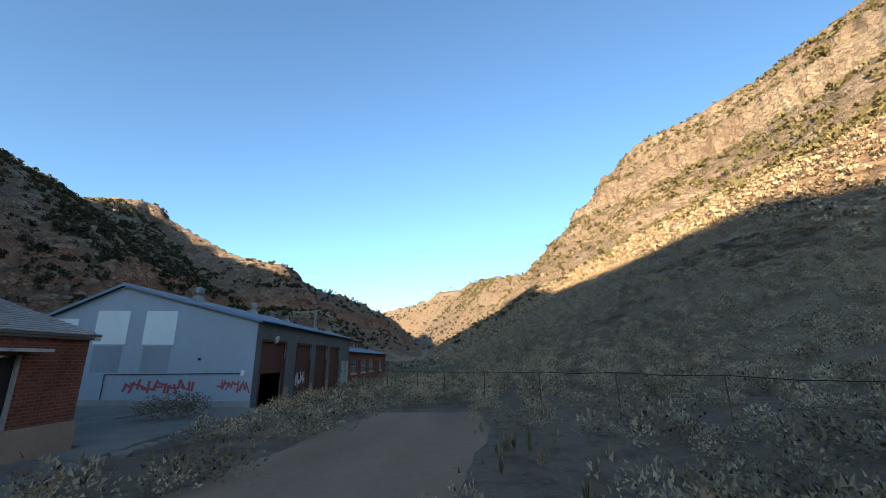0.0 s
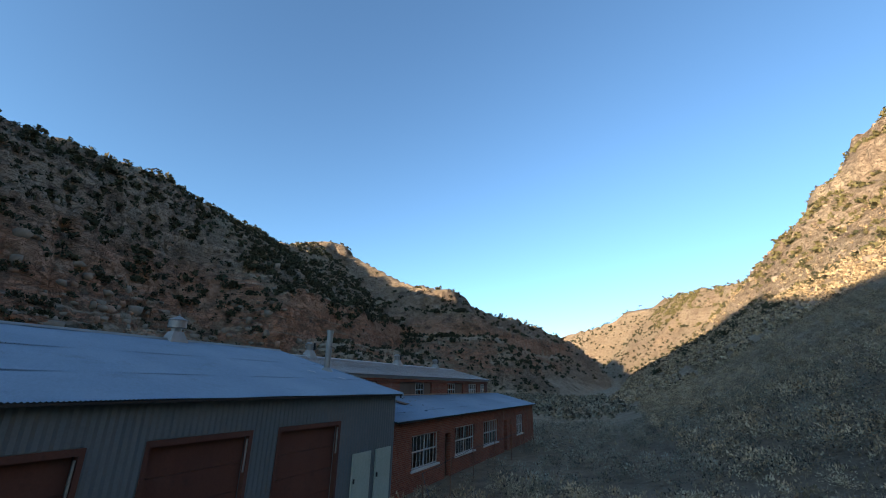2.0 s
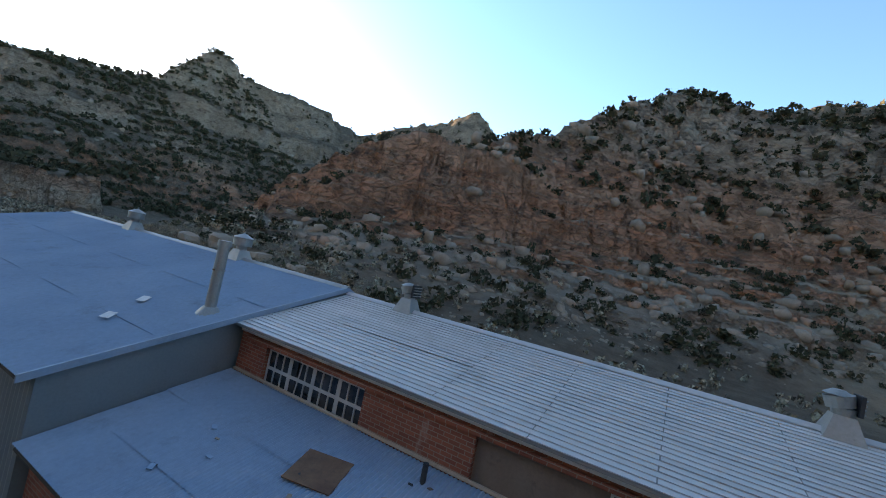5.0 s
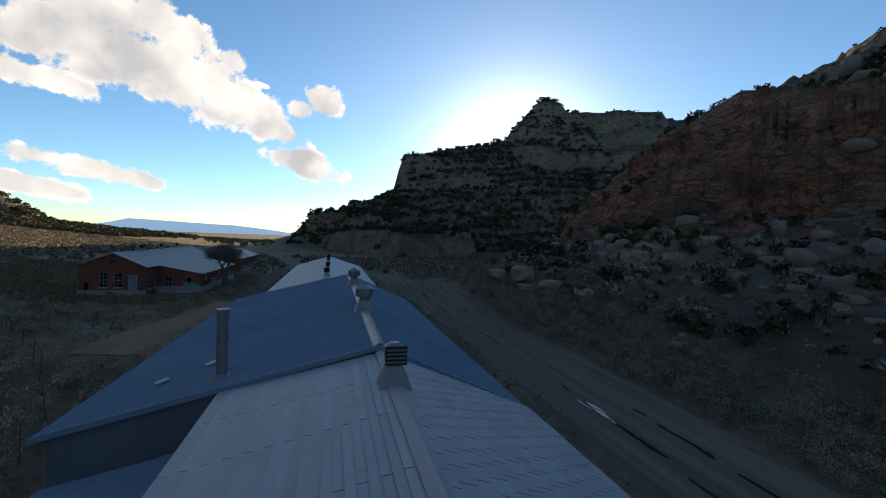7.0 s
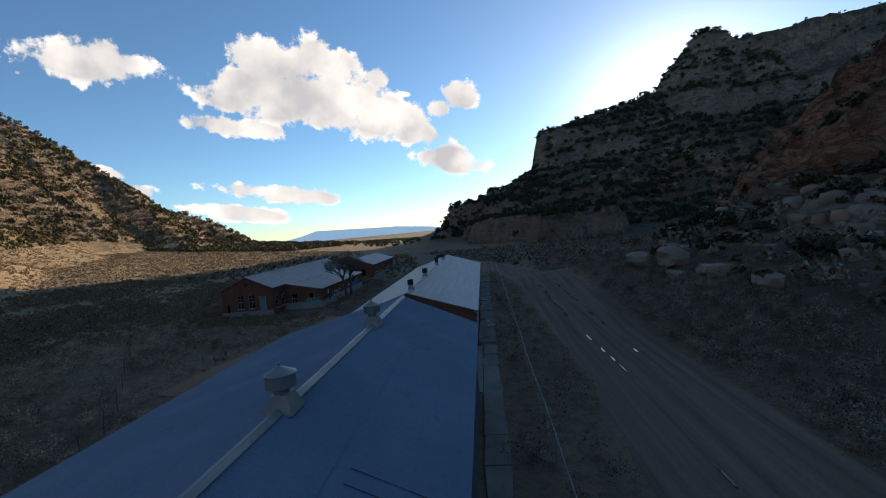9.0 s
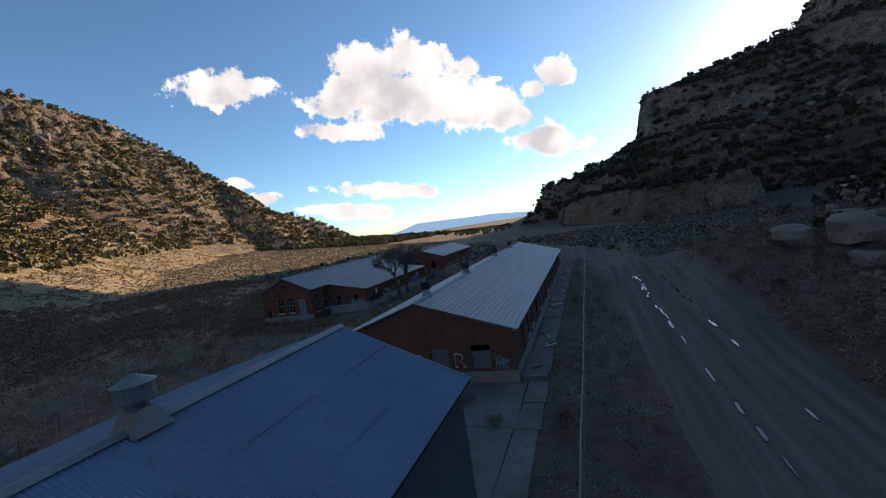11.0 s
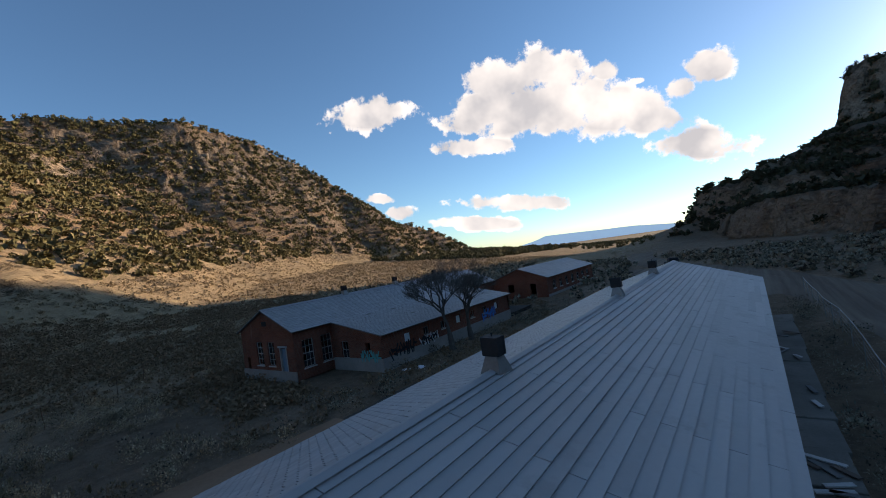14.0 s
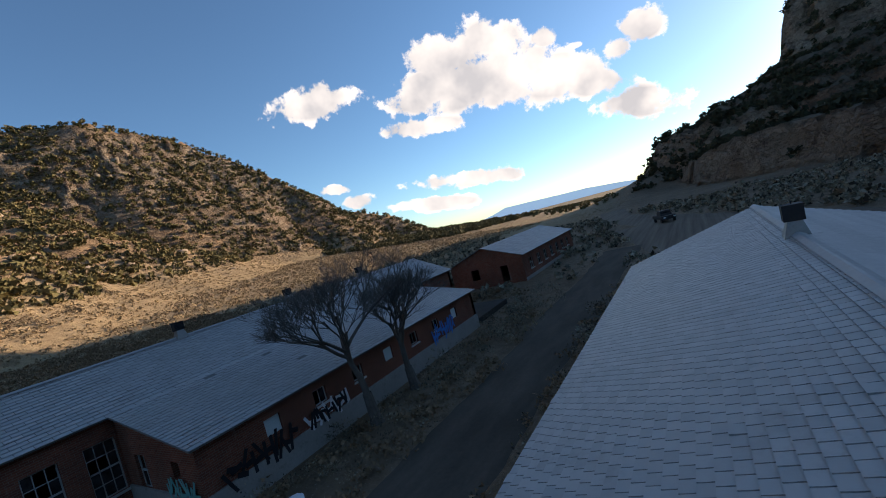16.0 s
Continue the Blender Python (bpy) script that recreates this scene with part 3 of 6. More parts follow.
def height(x, y):
    x, y = np.asarray(x, float), np.asarray(y, float)
    wx = x + 7 * fbm(x / 45, y / 45, 3, 3)
    wy = y + 7 * fbm(x / 45, y / 45, 3, 9)
    far = sstep(24, 90, np.hypot(x + 5, y * 0.6))
    wx, wy = x + (wx - x) * far, y + (wy - y) * far
    z = ridge(wx, wy, WEST_WALL, 1.2, (0.34, 0.43, 0.17, 0.44))
    z = np.maximum(z, ridge(wx, wy, WEST_SPUR, 1.2, (0.6, 0.7, 0.45, 0.72)))
    z = np.maximum(z, ridge(wx, wy, EAST_HILL, 1.25, (0.72, 0.8, 0.6, 0.78)))
    z = np.maximum(z, ridge(wx, wy, NORTH_END, 1.1, None))
    z = np.maximum(z, ridge(wx, wy, EAST_SOUTH, 1.15, None))
    z = np.maximum(z, ridge(wx, wy, BUTTE, 1.2, (0.62, 0.72, 0.4, 0.66)))
    z = red_cliff(x, y, z)
    rag = 5.0 * fbm(x / 19, y / 19, 3, 44) + 1.4 * fbm(x / 5, y / 5, 2, 45)
    for poly, rim, face in CAPS:
        z = z + (np.maximum(z, rim) - z) * sstep(-face / 2, face / 2, inside(x, y, poly) + rag)
    hill = sstep(1.5, 14, z)
    west = 1 - sstep(-20, 20, x)
    ledges = 3.1 * (0.45 + 0.55 * west) + 3.5 * west * (1 - sstep(-130, -70, y))
    step = z / ledges + 0.8 * fbm(x / 30, y / 30, 3, 77)
    frac = step - np.floor(step)
    z = z + hill * ledges * 0.75 * (sstep(0.25, 0.75, frac) - frac) * (0.35 + 0.65 * west)
    z = z + hill * (2.4 * fbm(x / 22, y / 22, 5, 21) + (0.3 + 0.7 * west) * fbm(x / 5, y / 5, 3, 31))
    flat = sstep(22, 60, np.abs(x + 4)) + sstep(80, 130, np.abs(y))
    base = floor_height(x, y)
    z = np.maximum(z, base) + np.minimum(np.minimum(z, base), 1.0) * 0.3 + 0.12 * np.clip(flat, 0, 1) * fbm(x / 9, y / 9, 4, 5)
    return z


def make_terrain():
    na, radii = 740, [1.0]
    while radii[-1] < 4600:
        r = radii[-1]
        radii.append(r + (1.1 if r < 40 else 0.6 if r < 104 else 0.0125 * r) if r < 420 else r * (1.028 if r < 760 else 1.1))
    r = np.array(radii)
    a = np.linspace(0, 2 * np.pi, na, endpoint=False)
    R, A = np.meshgrid(r, a, indexing="ij")
    X, Y = -5 + R * np.sin(A), R * np.cos(A)
    Z = height(X, Y)
    # steep rock breaks into ledges and blocks that stand out from the face
    gr = np.abs(np.gradient(Z, axis=0) / np.gradient(R, axis=0))
    ga = np.abs(np.roll(Z, -1, 1) - np.roll(Z, 1, 1)) / (2 * R * (2 * np.pi / na))
    rough = sstep(0.55, 1.5, np.hypot(gr, ga)) * sstep(45, 60, R) * (1 - sstep(380, 500, R))
    arc = A * R
    out = 2.6 * (vnoise(Z / 1.3, arc / 22, 61) - 0.5) + 1.3 * (vnoise(Z / 1.7, arc / 3.6, 62) - 0.5) + 1.2 * fbm(arc / 15, Z / 7, 3, 63)
    out = np.round(out / 0.45) * 0.45 * 0.7 + out * 0.3
    X, Y = X - rough * out * np.sin(A) * np.clip(R / 110, 0.6, 3), Y - rough * out * np.cos(A) * np.clip(R / 110, 0.6, 3)
    co = np.stack([X, Y, Z], -1).reshape(-1, 3)
    nr = len(r)
    i, j = np.meshgrid(np.arange(nr - 1), np.arange(na), indexing="ij")
    k = (j + 1) % na
    quads = np.stack([i * na + j, i * na + k, (i + 1) * na + k, (i + 1) * na + j], -1).reshape(-1, 4)[:, ::-1]
    me = bpy.data.meshes.new("ground")
    me.from_pydata(co, [], np.vstack([quads]).tolist())
    me.polygons.foreach_set("use_smooth", np.ones(len(me.polygons), bool))
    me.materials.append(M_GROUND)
    ob = new("ground", me)
    return tagged(ob, "dry canyon floor and rocky slopes with sandstone cliffs", "ground", kind="structure")


ground = make_terrain()


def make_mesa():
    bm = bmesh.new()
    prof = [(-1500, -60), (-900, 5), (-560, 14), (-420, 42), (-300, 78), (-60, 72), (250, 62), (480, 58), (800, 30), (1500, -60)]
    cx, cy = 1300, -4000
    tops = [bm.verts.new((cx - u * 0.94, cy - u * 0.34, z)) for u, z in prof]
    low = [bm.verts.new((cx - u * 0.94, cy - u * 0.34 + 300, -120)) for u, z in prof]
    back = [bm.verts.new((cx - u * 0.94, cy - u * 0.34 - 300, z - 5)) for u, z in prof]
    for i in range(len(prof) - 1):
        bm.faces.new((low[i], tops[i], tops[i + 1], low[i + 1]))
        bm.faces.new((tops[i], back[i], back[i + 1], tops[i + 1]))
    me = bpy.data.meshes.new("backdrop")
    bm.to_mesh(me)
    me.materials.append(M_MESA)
    return tagged(new("backdrop", me), "flat-topped mesa, haze painted on in blue, far beyond the canyon mouth", "mesa", kind="structure")


make_mesa()

# ---- building helpers ----
def part(name, bm, material, parent, label=""):
    """One bmesh as one mesh object under a thing or part."""
    me = bpy.data.meshes.new(name)
    bmesh.ops.recalc_face_normals(bm, faces=bm.faces)
    bm.to_mesh(me)
    bm.free()
    me.materials.append(material)
    ob = new(name, me)
    ob.parent = parent
    if label:
        ob["label"] = label
    return ob


def thing(name, label, category, at=(0, 0, 0), group="", kind=""):
    ob = new(name)
    ob.location = at
    return tagged(ob, label, category, group, kind)


def box(bm, x0, x1, y0, y1, z0, z1):
    v = [bm.verts.new((x, y, z)) for x in (x0, x1) for y in (y0, y1) for z in (z0, z1)]
    for f in ((0, 1, 3, 2), (4, 6, 7, 5), (0, 4, 5, 1), (2, 3, 7, 6), (0, 2, 6, 4), (1, 5, 7, 3)):
        bm.faces.new([v[i] for i in f])
    return v


def boxes(*list_of):
    bm = bmesh.new()
    for b in list_of:
        box(bm, *b)
    return bm


def tube(bm, p, q, r, r2=None, n=10, caps=True):
    p, q = Vector(p), Vector(q)
    m = (q - p).to_track_quat("Z", "Y").to_matrix()
    r2 = r if r2 is None else r2
    a = [bm.verts.new(p + m @ Vector((r * math.cos(t), r * math.sin(t), 0))) for t in np.linspace(0, 2 * math.pi, n, endpoint=False)]
    b = [bm.verts.new(q + m @ Vector((r2 * math.cos(t), r2 * math.sin(t), 0))) for t in np.linspace(0, 2 * math.pi, n, endpoint=False)]
    for i in range(n):
        bm.faces.new((a[i], a[(i + 1) % n], b[(i + 1) % n], b[i]))
    if caps:
        bm.faces.new(a[::-1])
        bm.faces.new(b)


def wall_mesh(along, at, u0, u1, z0, z1, thick, holes, top=None):
    """A wall along 'x' or 'y' whose outer face stands at 'at'; it is 'thick' deep (signed), with openings (u0, u1, z0, z1) right through it. top: gable points."""
    bm = bmesh.new()
    us = sorted({u0, u1, *[h[0] for h in holes], *[h[1] for h in holes]})
    zs = sorted({z0, z1, *[h[2] for h in holes], *[h[3] for h in holes]})

    def solid(i, k):
        if not (0 <= i < len(us) - 1 and 0 <= k < len(zs) - 1):
            return False
        u, z = (us[i] + us[i + 1]) / 2, (zs[k] + zs[k + 1]) / 2
        return not any(h[0] < u < h[1] and h[2] < z < h[3] for h in holes)

    cache = {}

    def vert(u, d, z):
        key = (round(u, 4), d, round(z, 4))
        if key not in cache:
            cache[key] = bm.verts.new((u, at + d * thick, z) if along == "x" else (at + d * thick, u, z))
        return cache[key]

    for i in range(len(us) - 1):
        for k in range(len(zs) - 1):
            if not solid(i, k):
                continue
            a, b, c, d = us[i], us[i + 1], zs[k], zs[k + 1]
            for s in (0, 1):
                bm.faces.new([vert(u, s, z) for u, z in ((a, c), (b, c), (b, d), (a, d))])
            for (di, dk), (p, q) in (((-1, 0), ((a, c), (a, d))), ((1, 0), ((b, c), (b, d))), ((0, -1), ((a, c), (b, c))), ((0, 1), ((a, d), (b, d)))):
                if not solid(i + di, k + dk):
                    bm.faces.new((vert(p[0], 0, p[1]), vert(q[0], 0, q[1]), vert(q[0], 1, q[1]), vert(p[0], 1, p[1])))
    if top:
        f = []
        for s in (0, 1):
            ring = [bm.verts.new((u, at + s * thick, z) if along == "x" else (at + s * thick, u, z)) for u, z in [(u0, z1), *top, (u1, z1)]]
            bm.faces.new(ring)
            f.append(ring)
        for i in range(len(f[0]) - 1):
            bm.faces.new((f[0][i], f[0][i + 1], f[1][i + 1], f[1][i]))
    return bm


def place(along, at, u0, u1, d0, d1, z0, z1):
    """Box in wall coordinates: u along the wall, d inwards from its face."""
    return (u0, u1, at + d0, at + d1, z0, z1) if along == "x" else (at + d0, at + d1, u0, u1, z0, z1)


def window(parent, along, at, inward, u0, u1, z0, z1, cols, rows, rng, label="", broken=0.3, groups=1, name="window"):
    """White sash window: frame with glazing bars; each pane of glass is a mesh of its own."""
    d0, d1 = 0.10 * inward, 0.15 * inward
    if d0 > d1:
        d0, d1 = d1, d0
    bm = bmesh.new()
    w = 0.048
    for a, b, c, d in ((u0, u1, z0, z0 + w), (u0, u1, z1 - w, z1), (u0, u0 + w, z0 + w, z1 - w), (u1 - w, u1, z0 + w, z1 - w)):
        box(bm, *place(along, at, a, b, d0, d1, c, d))
    du, dz = (u1 - u0) / cols, (z1 - z0) / rows
    bars = []
    for i in range(1, cols):
        t = 0.05 if groups > 1 and i % (cols // groups) == 0 else 0.014
        lean = rng.uniform(-0.12, 0.12) if rng.random() < broken * 0.45 else 0
        bar = bmesh.new()
        vs = box(bar, *place(along, at, u0 + i * du - t, u0 + i * du + t, d0 + 0.008, d1 - 0.008, z0 + w, z1 - w))
        for v in vs:
            if v.co.z > (z0 + z1) / 2:
                if along == "x":
                    v.co.x += lean
                else:
                    v.co.y += lean
        bars.append(bar)
    for k in range(1, rows):
        t = 0.035 if k * 2 == rows else 0.014
        bars.append(bmesh.new())
        box(bars[-1], *place(along, at, u0 + w, u1 - w, d0 + 0.004, d1 - 0.004, z0 + k * dz - t, z0 + k * dz + t))
    fr = part(name, bm, M_SASH, parent, label or "white sash with broken panes")
    for bar in bars:
        part("glazing_bar", bar, M_SASH, fr)
    for i in range(cols):
        for k in range(rows):
            if rng.random() < broken:
                continue
            part("pane", boxes(place(along, at, u0 + i * du + 0.03, u0 + (i + 1) * du - 0.03, (d0 + d1) / 2 - 0.003, (d0 + d1) / 2 + 0.003, z0 + k * dz + 0.03, z0 + (k + 1) * dz - 0.03)), M_GLASS, fr)
    sill = part("sill", boxes(place(along, at, u0 - 0.06, u1 + 0.06, -0.07 * inward if inward > 0 else 0.07, 0.08 * inward if inward > 0 else -0.08, z0 - 0.09, z0 - 0.004)), M_TRIM, fr, "peeling window sill")
    return fr


def corrugated(xa, za, xb, zb, y0, y1, pitch=0.085, amp=0.014, thick=0.03, rng=None):
    """Corrugated sheets whose waves run from (xa, za) down to (xb, zb), side by side along y, in lapped sheets."""
    n = int((y1 - y0) / pitch) * 4
    ys = np.linspace(y0, y1, n + 1)
    off = amp * np.sin(np.arange(n + 1) * math.pi / 2)
    L = math.hypot(xb - xa, zb - za)
    nx, nz = (zb - za) / L, -(xb - xa) / L
    if nz < 0:
        nx, nz = -nx, -nz
    lens = [0.0, 0.36, 0.70, 1.0]
    sheets = []
    for s in range(3):
        verts, faces = [], []
        a, b = lens[s], min(1.0, lens[s + 1] + 0.02)
        base = len(verts)
        for y, o in zip(ys, off):
            wob = 0.006 * math.sin(y * 1.7 + s * 2.1)
            for f, e in ((a, 0.0), (b, 0.012 * (1 if s < 2 else 0))):
                h = o + thick + e + wob
                verts.append((xa + (xb - xa) * f + nx * h, y, za + (zb - za) * f + nz * h))
        for i in range(n):
            faces.append((base + 2 * i, base + 2 * i + 1, base + 2 * i + 3, base + 2 * i + 2))
        sheets.append((verts, faces))
    return sheets


def raw(name, verts, faces, material, parent, label="", smooth=False):
    me = bpy.data.meshes.new(name)
    me.from_pydata(verts, [], faces)
    if smooth:
        me.polygons.foreach_set("use_smooth", np.ones(len(me.polygons), bool))
    me.materials.append(material)
    ob = new(name, me)
    ob.parent = parent
    if label:
        ob["label"] = label
    return ob


def shingle_roof(parent, ridge_x, ridge_z, eave_x, eave_z, y0, y1, rows, wide, rng, single=None, lost=0.0, deck_label="pale metal shingle roof slope", lip=0.028):
    """Courses of metal shingles over a deck. single: stretch of y whose shingles are parts of their own."""
    L = math.hypot(eave_x - ridge_x, eave_z - ridge_z)
    dx, dz = (eave_x - ridge_x) / L, (eave_z - ridge_z) / L
    nx, nz = (-dz, dx) if dx > 0 else (dz, -dx)
    t = 0.06
    P = lambda s, h: (ridge_x + dx * s + nx * h, ridge_z + dz * s + nz * h)
    bm = bmesh.new()
    ring = [P(0, 0), P(L, 0), P(L, -t), P(0, -t)]
    va = [bm.verts.new((x, y0, z)) for x, z in ring]
    vb = [bm.verts.new((x, y1, z)) for x, z in ring]
    bm.faces.new(va); bm.faces.new(vb[::-1])
    for i in range(4):
        bm.faces.new((va[i], va[(i + 1) % 4], vb[(i + 1) % 4], vb[i]))
    roof = part("roof", bm, M_GREYBOARD, parent, deck_label)
    step = L / rows

    def one(s, ya, yb, h):
        out = []
        g = 0.011
        for y in (ya + g, yb - g):
            for ss, hh in ((s, 0.004), (s + step * 1.04, lip + h), (s + step * 1.04, 0.006 + h)):
                x, z = P(ss, hh)
                out.append((x, y, z))
        return out
    F = [(0, 1, 4, 3), (1, 2, 5, 4), (0, 2, 1), (3, 4, 5)]
    verts, faces, made, shared = [], [], 0, {}
    for r in range(rows):
        s = r * step
        n = int((y1 - y0) / wide)
        shift = 0.5 * (r % 2)
        for c in range(-1, n + 1):
            ya, yb = y0 + (c + shift) * wide, y0 + (c + 1 + shift) * wide
            ya, yb = max(ya, y0), min(yb, y1)
            if yb - ya < 0.05 or rng.random() < lost:
                continue
            h = rng.random() * 0.006 + (0.012 if rng.random() < 0.03 else 0)
            if single and single[0] <= ya and yb <= single[1] and made < 300:
                if r not in shared:
                    me = bpy.data.meshes.new("shingle")
                    me.from_pydata([(x, y - ya, z) for x, y, z in one(s, ya, yb, 0.003)], [], F)
                    me.materials.append(M_SHINGLE_ONE)
                    shared[r] = me
                ob = new("shingle", shared[r])
                ob.parent = roof
                ob.location = (0, ya, rng.random() * 0.004)
                made += 1
                continue
            b = len(verts)
            verts += one(s, ya, yb, h)
            faces += [tuple(b + i for i in f) for f in F]
    rest = raw("shingle_field", verts, faces, M_SHINGLE, roof)
    rest["kind"] = "stuff"
    return roof


def ridge_cap(parent, x, z, y0, y1, drop, material, label="folded ridge cap"):
    bm = bmesh.new()
    prof = [(-0.16, -drop), (-0.03, 0.0), (0.03, 0.0), (0.16, -drop), (0.03, -0.03), (-0.03, -0.03)]
    a = [bm.verts.new((x + u, y0, z + w)) for u, w in prof]
    b = [bm.verts.new((x + u, y1, z + w)) for u, w in prof]
    for i in range(6):
        bm.faces.new((a[i], a[(i + 1) % 6], b[(i + 1) % 6], b[i]))
    bm.faces.new(a); bm.faces.new(b[::-1])
    part("ridge_cap", bm, material, parent, label)


def round_ventilator(x, y, z):
    """Galvanised turret ventilator on a square flashing, with a conical cap."""
    v = thing("roof_ventilator", "round galvanised roof ventilator with a conical cap", "ventilator", (x, y, z), "ventilators on the blue roof")
    bm = bmesh.new()
    b = [bm.verts.new((sx * 0.36, sy * 0.36, -0.12)) for sx, sy in ((-1, -1), (1, -1), (1, 1), (-1, 1))]
    t = [bm.verts.new((sx * 0.20, sy * 0.20, 0.30)) for sx, sy in ((-1, -1), (1, -1), (1, 1), (-1, 1))]
    for i in range(4):
        bm.faces.new((b[i], b[(i + 1) % 4], t[(i + 1) % 4], t[i]))
    bm.faces.new(t)
    part("base", bm, M_GALV, v)
    bm = bmesh.new()
    tube(bm, (0, 0, 0.28), (0, 0, 0.52), 0.19, n=18)
    part("neck", bm, M_GALV, v)
    bm = bmesh.new()
    tube(bm, (0, 0, 0.46), (0, 0, 0.76), 0.34, n=22)
    part("drum", bm, M_GALV, v)
    bm = bmesh.new()
    tube(bm, (0, 0, 0.761), (0, 0, 0.93), 0.37, 0.03, n=22)
    tube(bm, (0, 0, 0.93), (0, 0, 1.0), 0.03, n=8)
    part("cap", bm, M_GALV, v, "shallow cone cap with a finial")
    return v


def louvred_ventilator(x, y, z, turn, lean=0.0, group="ventilators on the long roof", scale=1.0, mat=None, label="dark louvred ridge ventilator on a flared base"):
    """Rectangular ridge ventilator: flared base and a hood with louvre slats."""
    mat = mat or M_BLACK
    v = thing("ridge_ventilator", label, "ventilator", (x, y, z), group)
    v.rotation_euler = (radians(lean), radians(lean * 0.6), radians(turn))
    v.scale = (scale,) * 3
    bm = bmesh.new()
    b = [bm.verts.new((sx * 0.36, sy * 0.34, -0.14)) for sx, sy in ((-1, -1), (1, -1), (1, 1), (-1, 1))]
    t = [bm.verts.new((sx * 0.20, sy * 0.17, 0.42)) for sx, sy in ((-1, -1), (1, -1), (1, 1), (-1, 1))]
    for i in range(4):
        bm.faces.new((b[i], b[(i + 1) % 4], t[(i + 1) % 4], t[i]))
    bm.faces.new(t)
    part("base", bm, M_GALV, v, "flared sheet metal base")
    part("hood", boxes((-0.29, 0.29, -0.20, 0.12, 0.40, 0.95)), mat, v)
    part("rim", boxes((-0.30, -0.27, 0.12, 0.2, 0.40, 0.95), (0.27, 0.30, 0.12, 0.2, 0.40, 0.95), (-0.27, 0.27, 0.12, 0.2, 0.92, 0.95), (-0.27, 0.27, 0.12, 0.2, 0.40, 0.43)), mat, v)
    for k in range(5):
        z0 = 0.46 + k * 0.09
        bm = bmesh.new()
        vs = box(bm, -0.265, 0.265, 0.125, 0.19, z0, z0 + 0.02)
        for w in vs:
            if w.co.y > 0.15:
                w.co.z -= 0.05
        part("slat", bm, mat, v)
    bm = bmesh.new()
    tube(bm, (0, 0, 0.95), (0, 0, 1.06), 0.025, n=6)
    part("spike", bm, mat, v)
    return v


def cowl_ventilator(x, y, z, turn):
    v = thing("cowl_ventilator", "pale galvanised cowl ventilator on a flared base", "ventilator", (x, y, z), "cowl ventilators on the upper roof")
    v.rotation_euler, v.scale = (0, 0, radians(turn)), (0.8, 0.8, 0.8)
    bm = bmesh.new()
    b = [bm.verts.new((sx * 0.40, sy * 0.38, -0.14)) for sx, sy in ((-1, -1), (1, -1), (1, 1), (-1, 1))]
    t = [bm.verts.new((sx * 0.21, sy * 0.2, 0.38)) for sx, sy in ((-1, -1), (1, -1), (1, 1), (-1, 1))]
    for i in range(4):
        bm.faces.new((b[i], b[(i + 1) % 4], t[(i + 1) % 4], t[i]))
    bm.faces.new(t)
    part("base", bm, M_GALV, v)
    bm = bmesh.new()
    tube(bm, (0, 0, 0.37), (0, 0, 0.55), 0.2, 0.24, n=16)
    tube(bm, (0, -0.05, 0.55), (0, -0.12, 0.80), 0.27, 0.29, n=16)
    tube(bm, (0, -0.12, 0.80), (0, -0.12, 0.92), 0.29, 0.12, n=16)
    part("cowl", bm, M_GALV, v, "bent pale cowl")
    part("louvre_frame", boxes((-0.27, 0.27, 0.20, 0.27, 0.44, 0.90)), M_BLACK, v, "dark louvred mouth")
    for k in range(4):
        part("slat", boxes((-0.24, 0.24, 0.27, 0.31, 0.50 + 0.1 * k, 0.53 + 0.1 * k)), M_GALV, v)
    return v


def lettering(parent, text, along, at, out, u, z, size, mat, name="painted_letter", label="", outline=None):
    """One painted letter from the built-in font, lying 4 mm off the wall."""
    cu = bpy.data.curves.new(name, "FONT")
    cu.body, cu.size, cu.align_x, cu.extrude, cu.offset = text, size, "CENTER", 0.002, 0.02
    ob = bpy.data.objects.new(name, cu)
    scene.collection.objects.link(ob)
    dg = bpy.context.evaluated_depsgraph_get()
    me = bpy.data.meshes.new_from_object(ob.evaluated_get(dg))
    bpy.data.objects.remove(ob)
    me.materials.clear()
    me.materials.append(mat)
    o = new(name, me)
    o.parent = parent
    if along == "x":
        o.matrix_basis = pose(u, at + out * 0.006, z, 90, 0, 0 if out < 0 else 180)
    else:
        o.matrix_basis = pose(at + out * 0.006, u, z, 90, 0, 90 if out > 0 else -90)
    if label:
        o["label"] = label
    return o


def scribble(parent, along, at, out, u0, u1, z0, z1, mat, rng, strokes=7, label="", name="painted_stroke"):
    """Unreadable spray writing as plain bars of its size and colour."""
    w = (u1 - u0) / strokes
    lo, hi = (0.003, 0.007) if out > 0 else (-0.007, -0.003)
    H = z1 - z0
    for i in range(strokes * 3):
        cu, cz = u0 + (i + 0.5) / (strokes * 3) * (u1 - u0), (z0 + z1) / 2 + rng.uniform(-0.2, 0.2) * H
        ang = rng.choice((rng.uniform(60, 120), rng.uniform(60, 120), rng.uniform(-25, 25)))
        L, T = (H * rng.uniform(0.3, 0.45), w * 0.13) if abs(ang - 90) < 40 else (w * rng.uniform(0.35, 0.55), H * 0.075)
        bm = bmesh.new()
        vs = box(bm, -L, L, lo + i * 0.0001, hi + i * 0.0001, -T, T)
        c, s = math.cos(radians(ang)), math.sin(radians(ang))
        for v in vs:
            p, d, q = v.co.x, v.co.y, v.co.z
            uu, zz = cu + p * c - q * s, min(max(cz + p * s + q * c, z0), z1)
            v.co = (uu, at + d, zz) if along == "x" else (at + d, uu, zz)
        part(name, bm, mat, parent, label)

rng = random.Random(4)

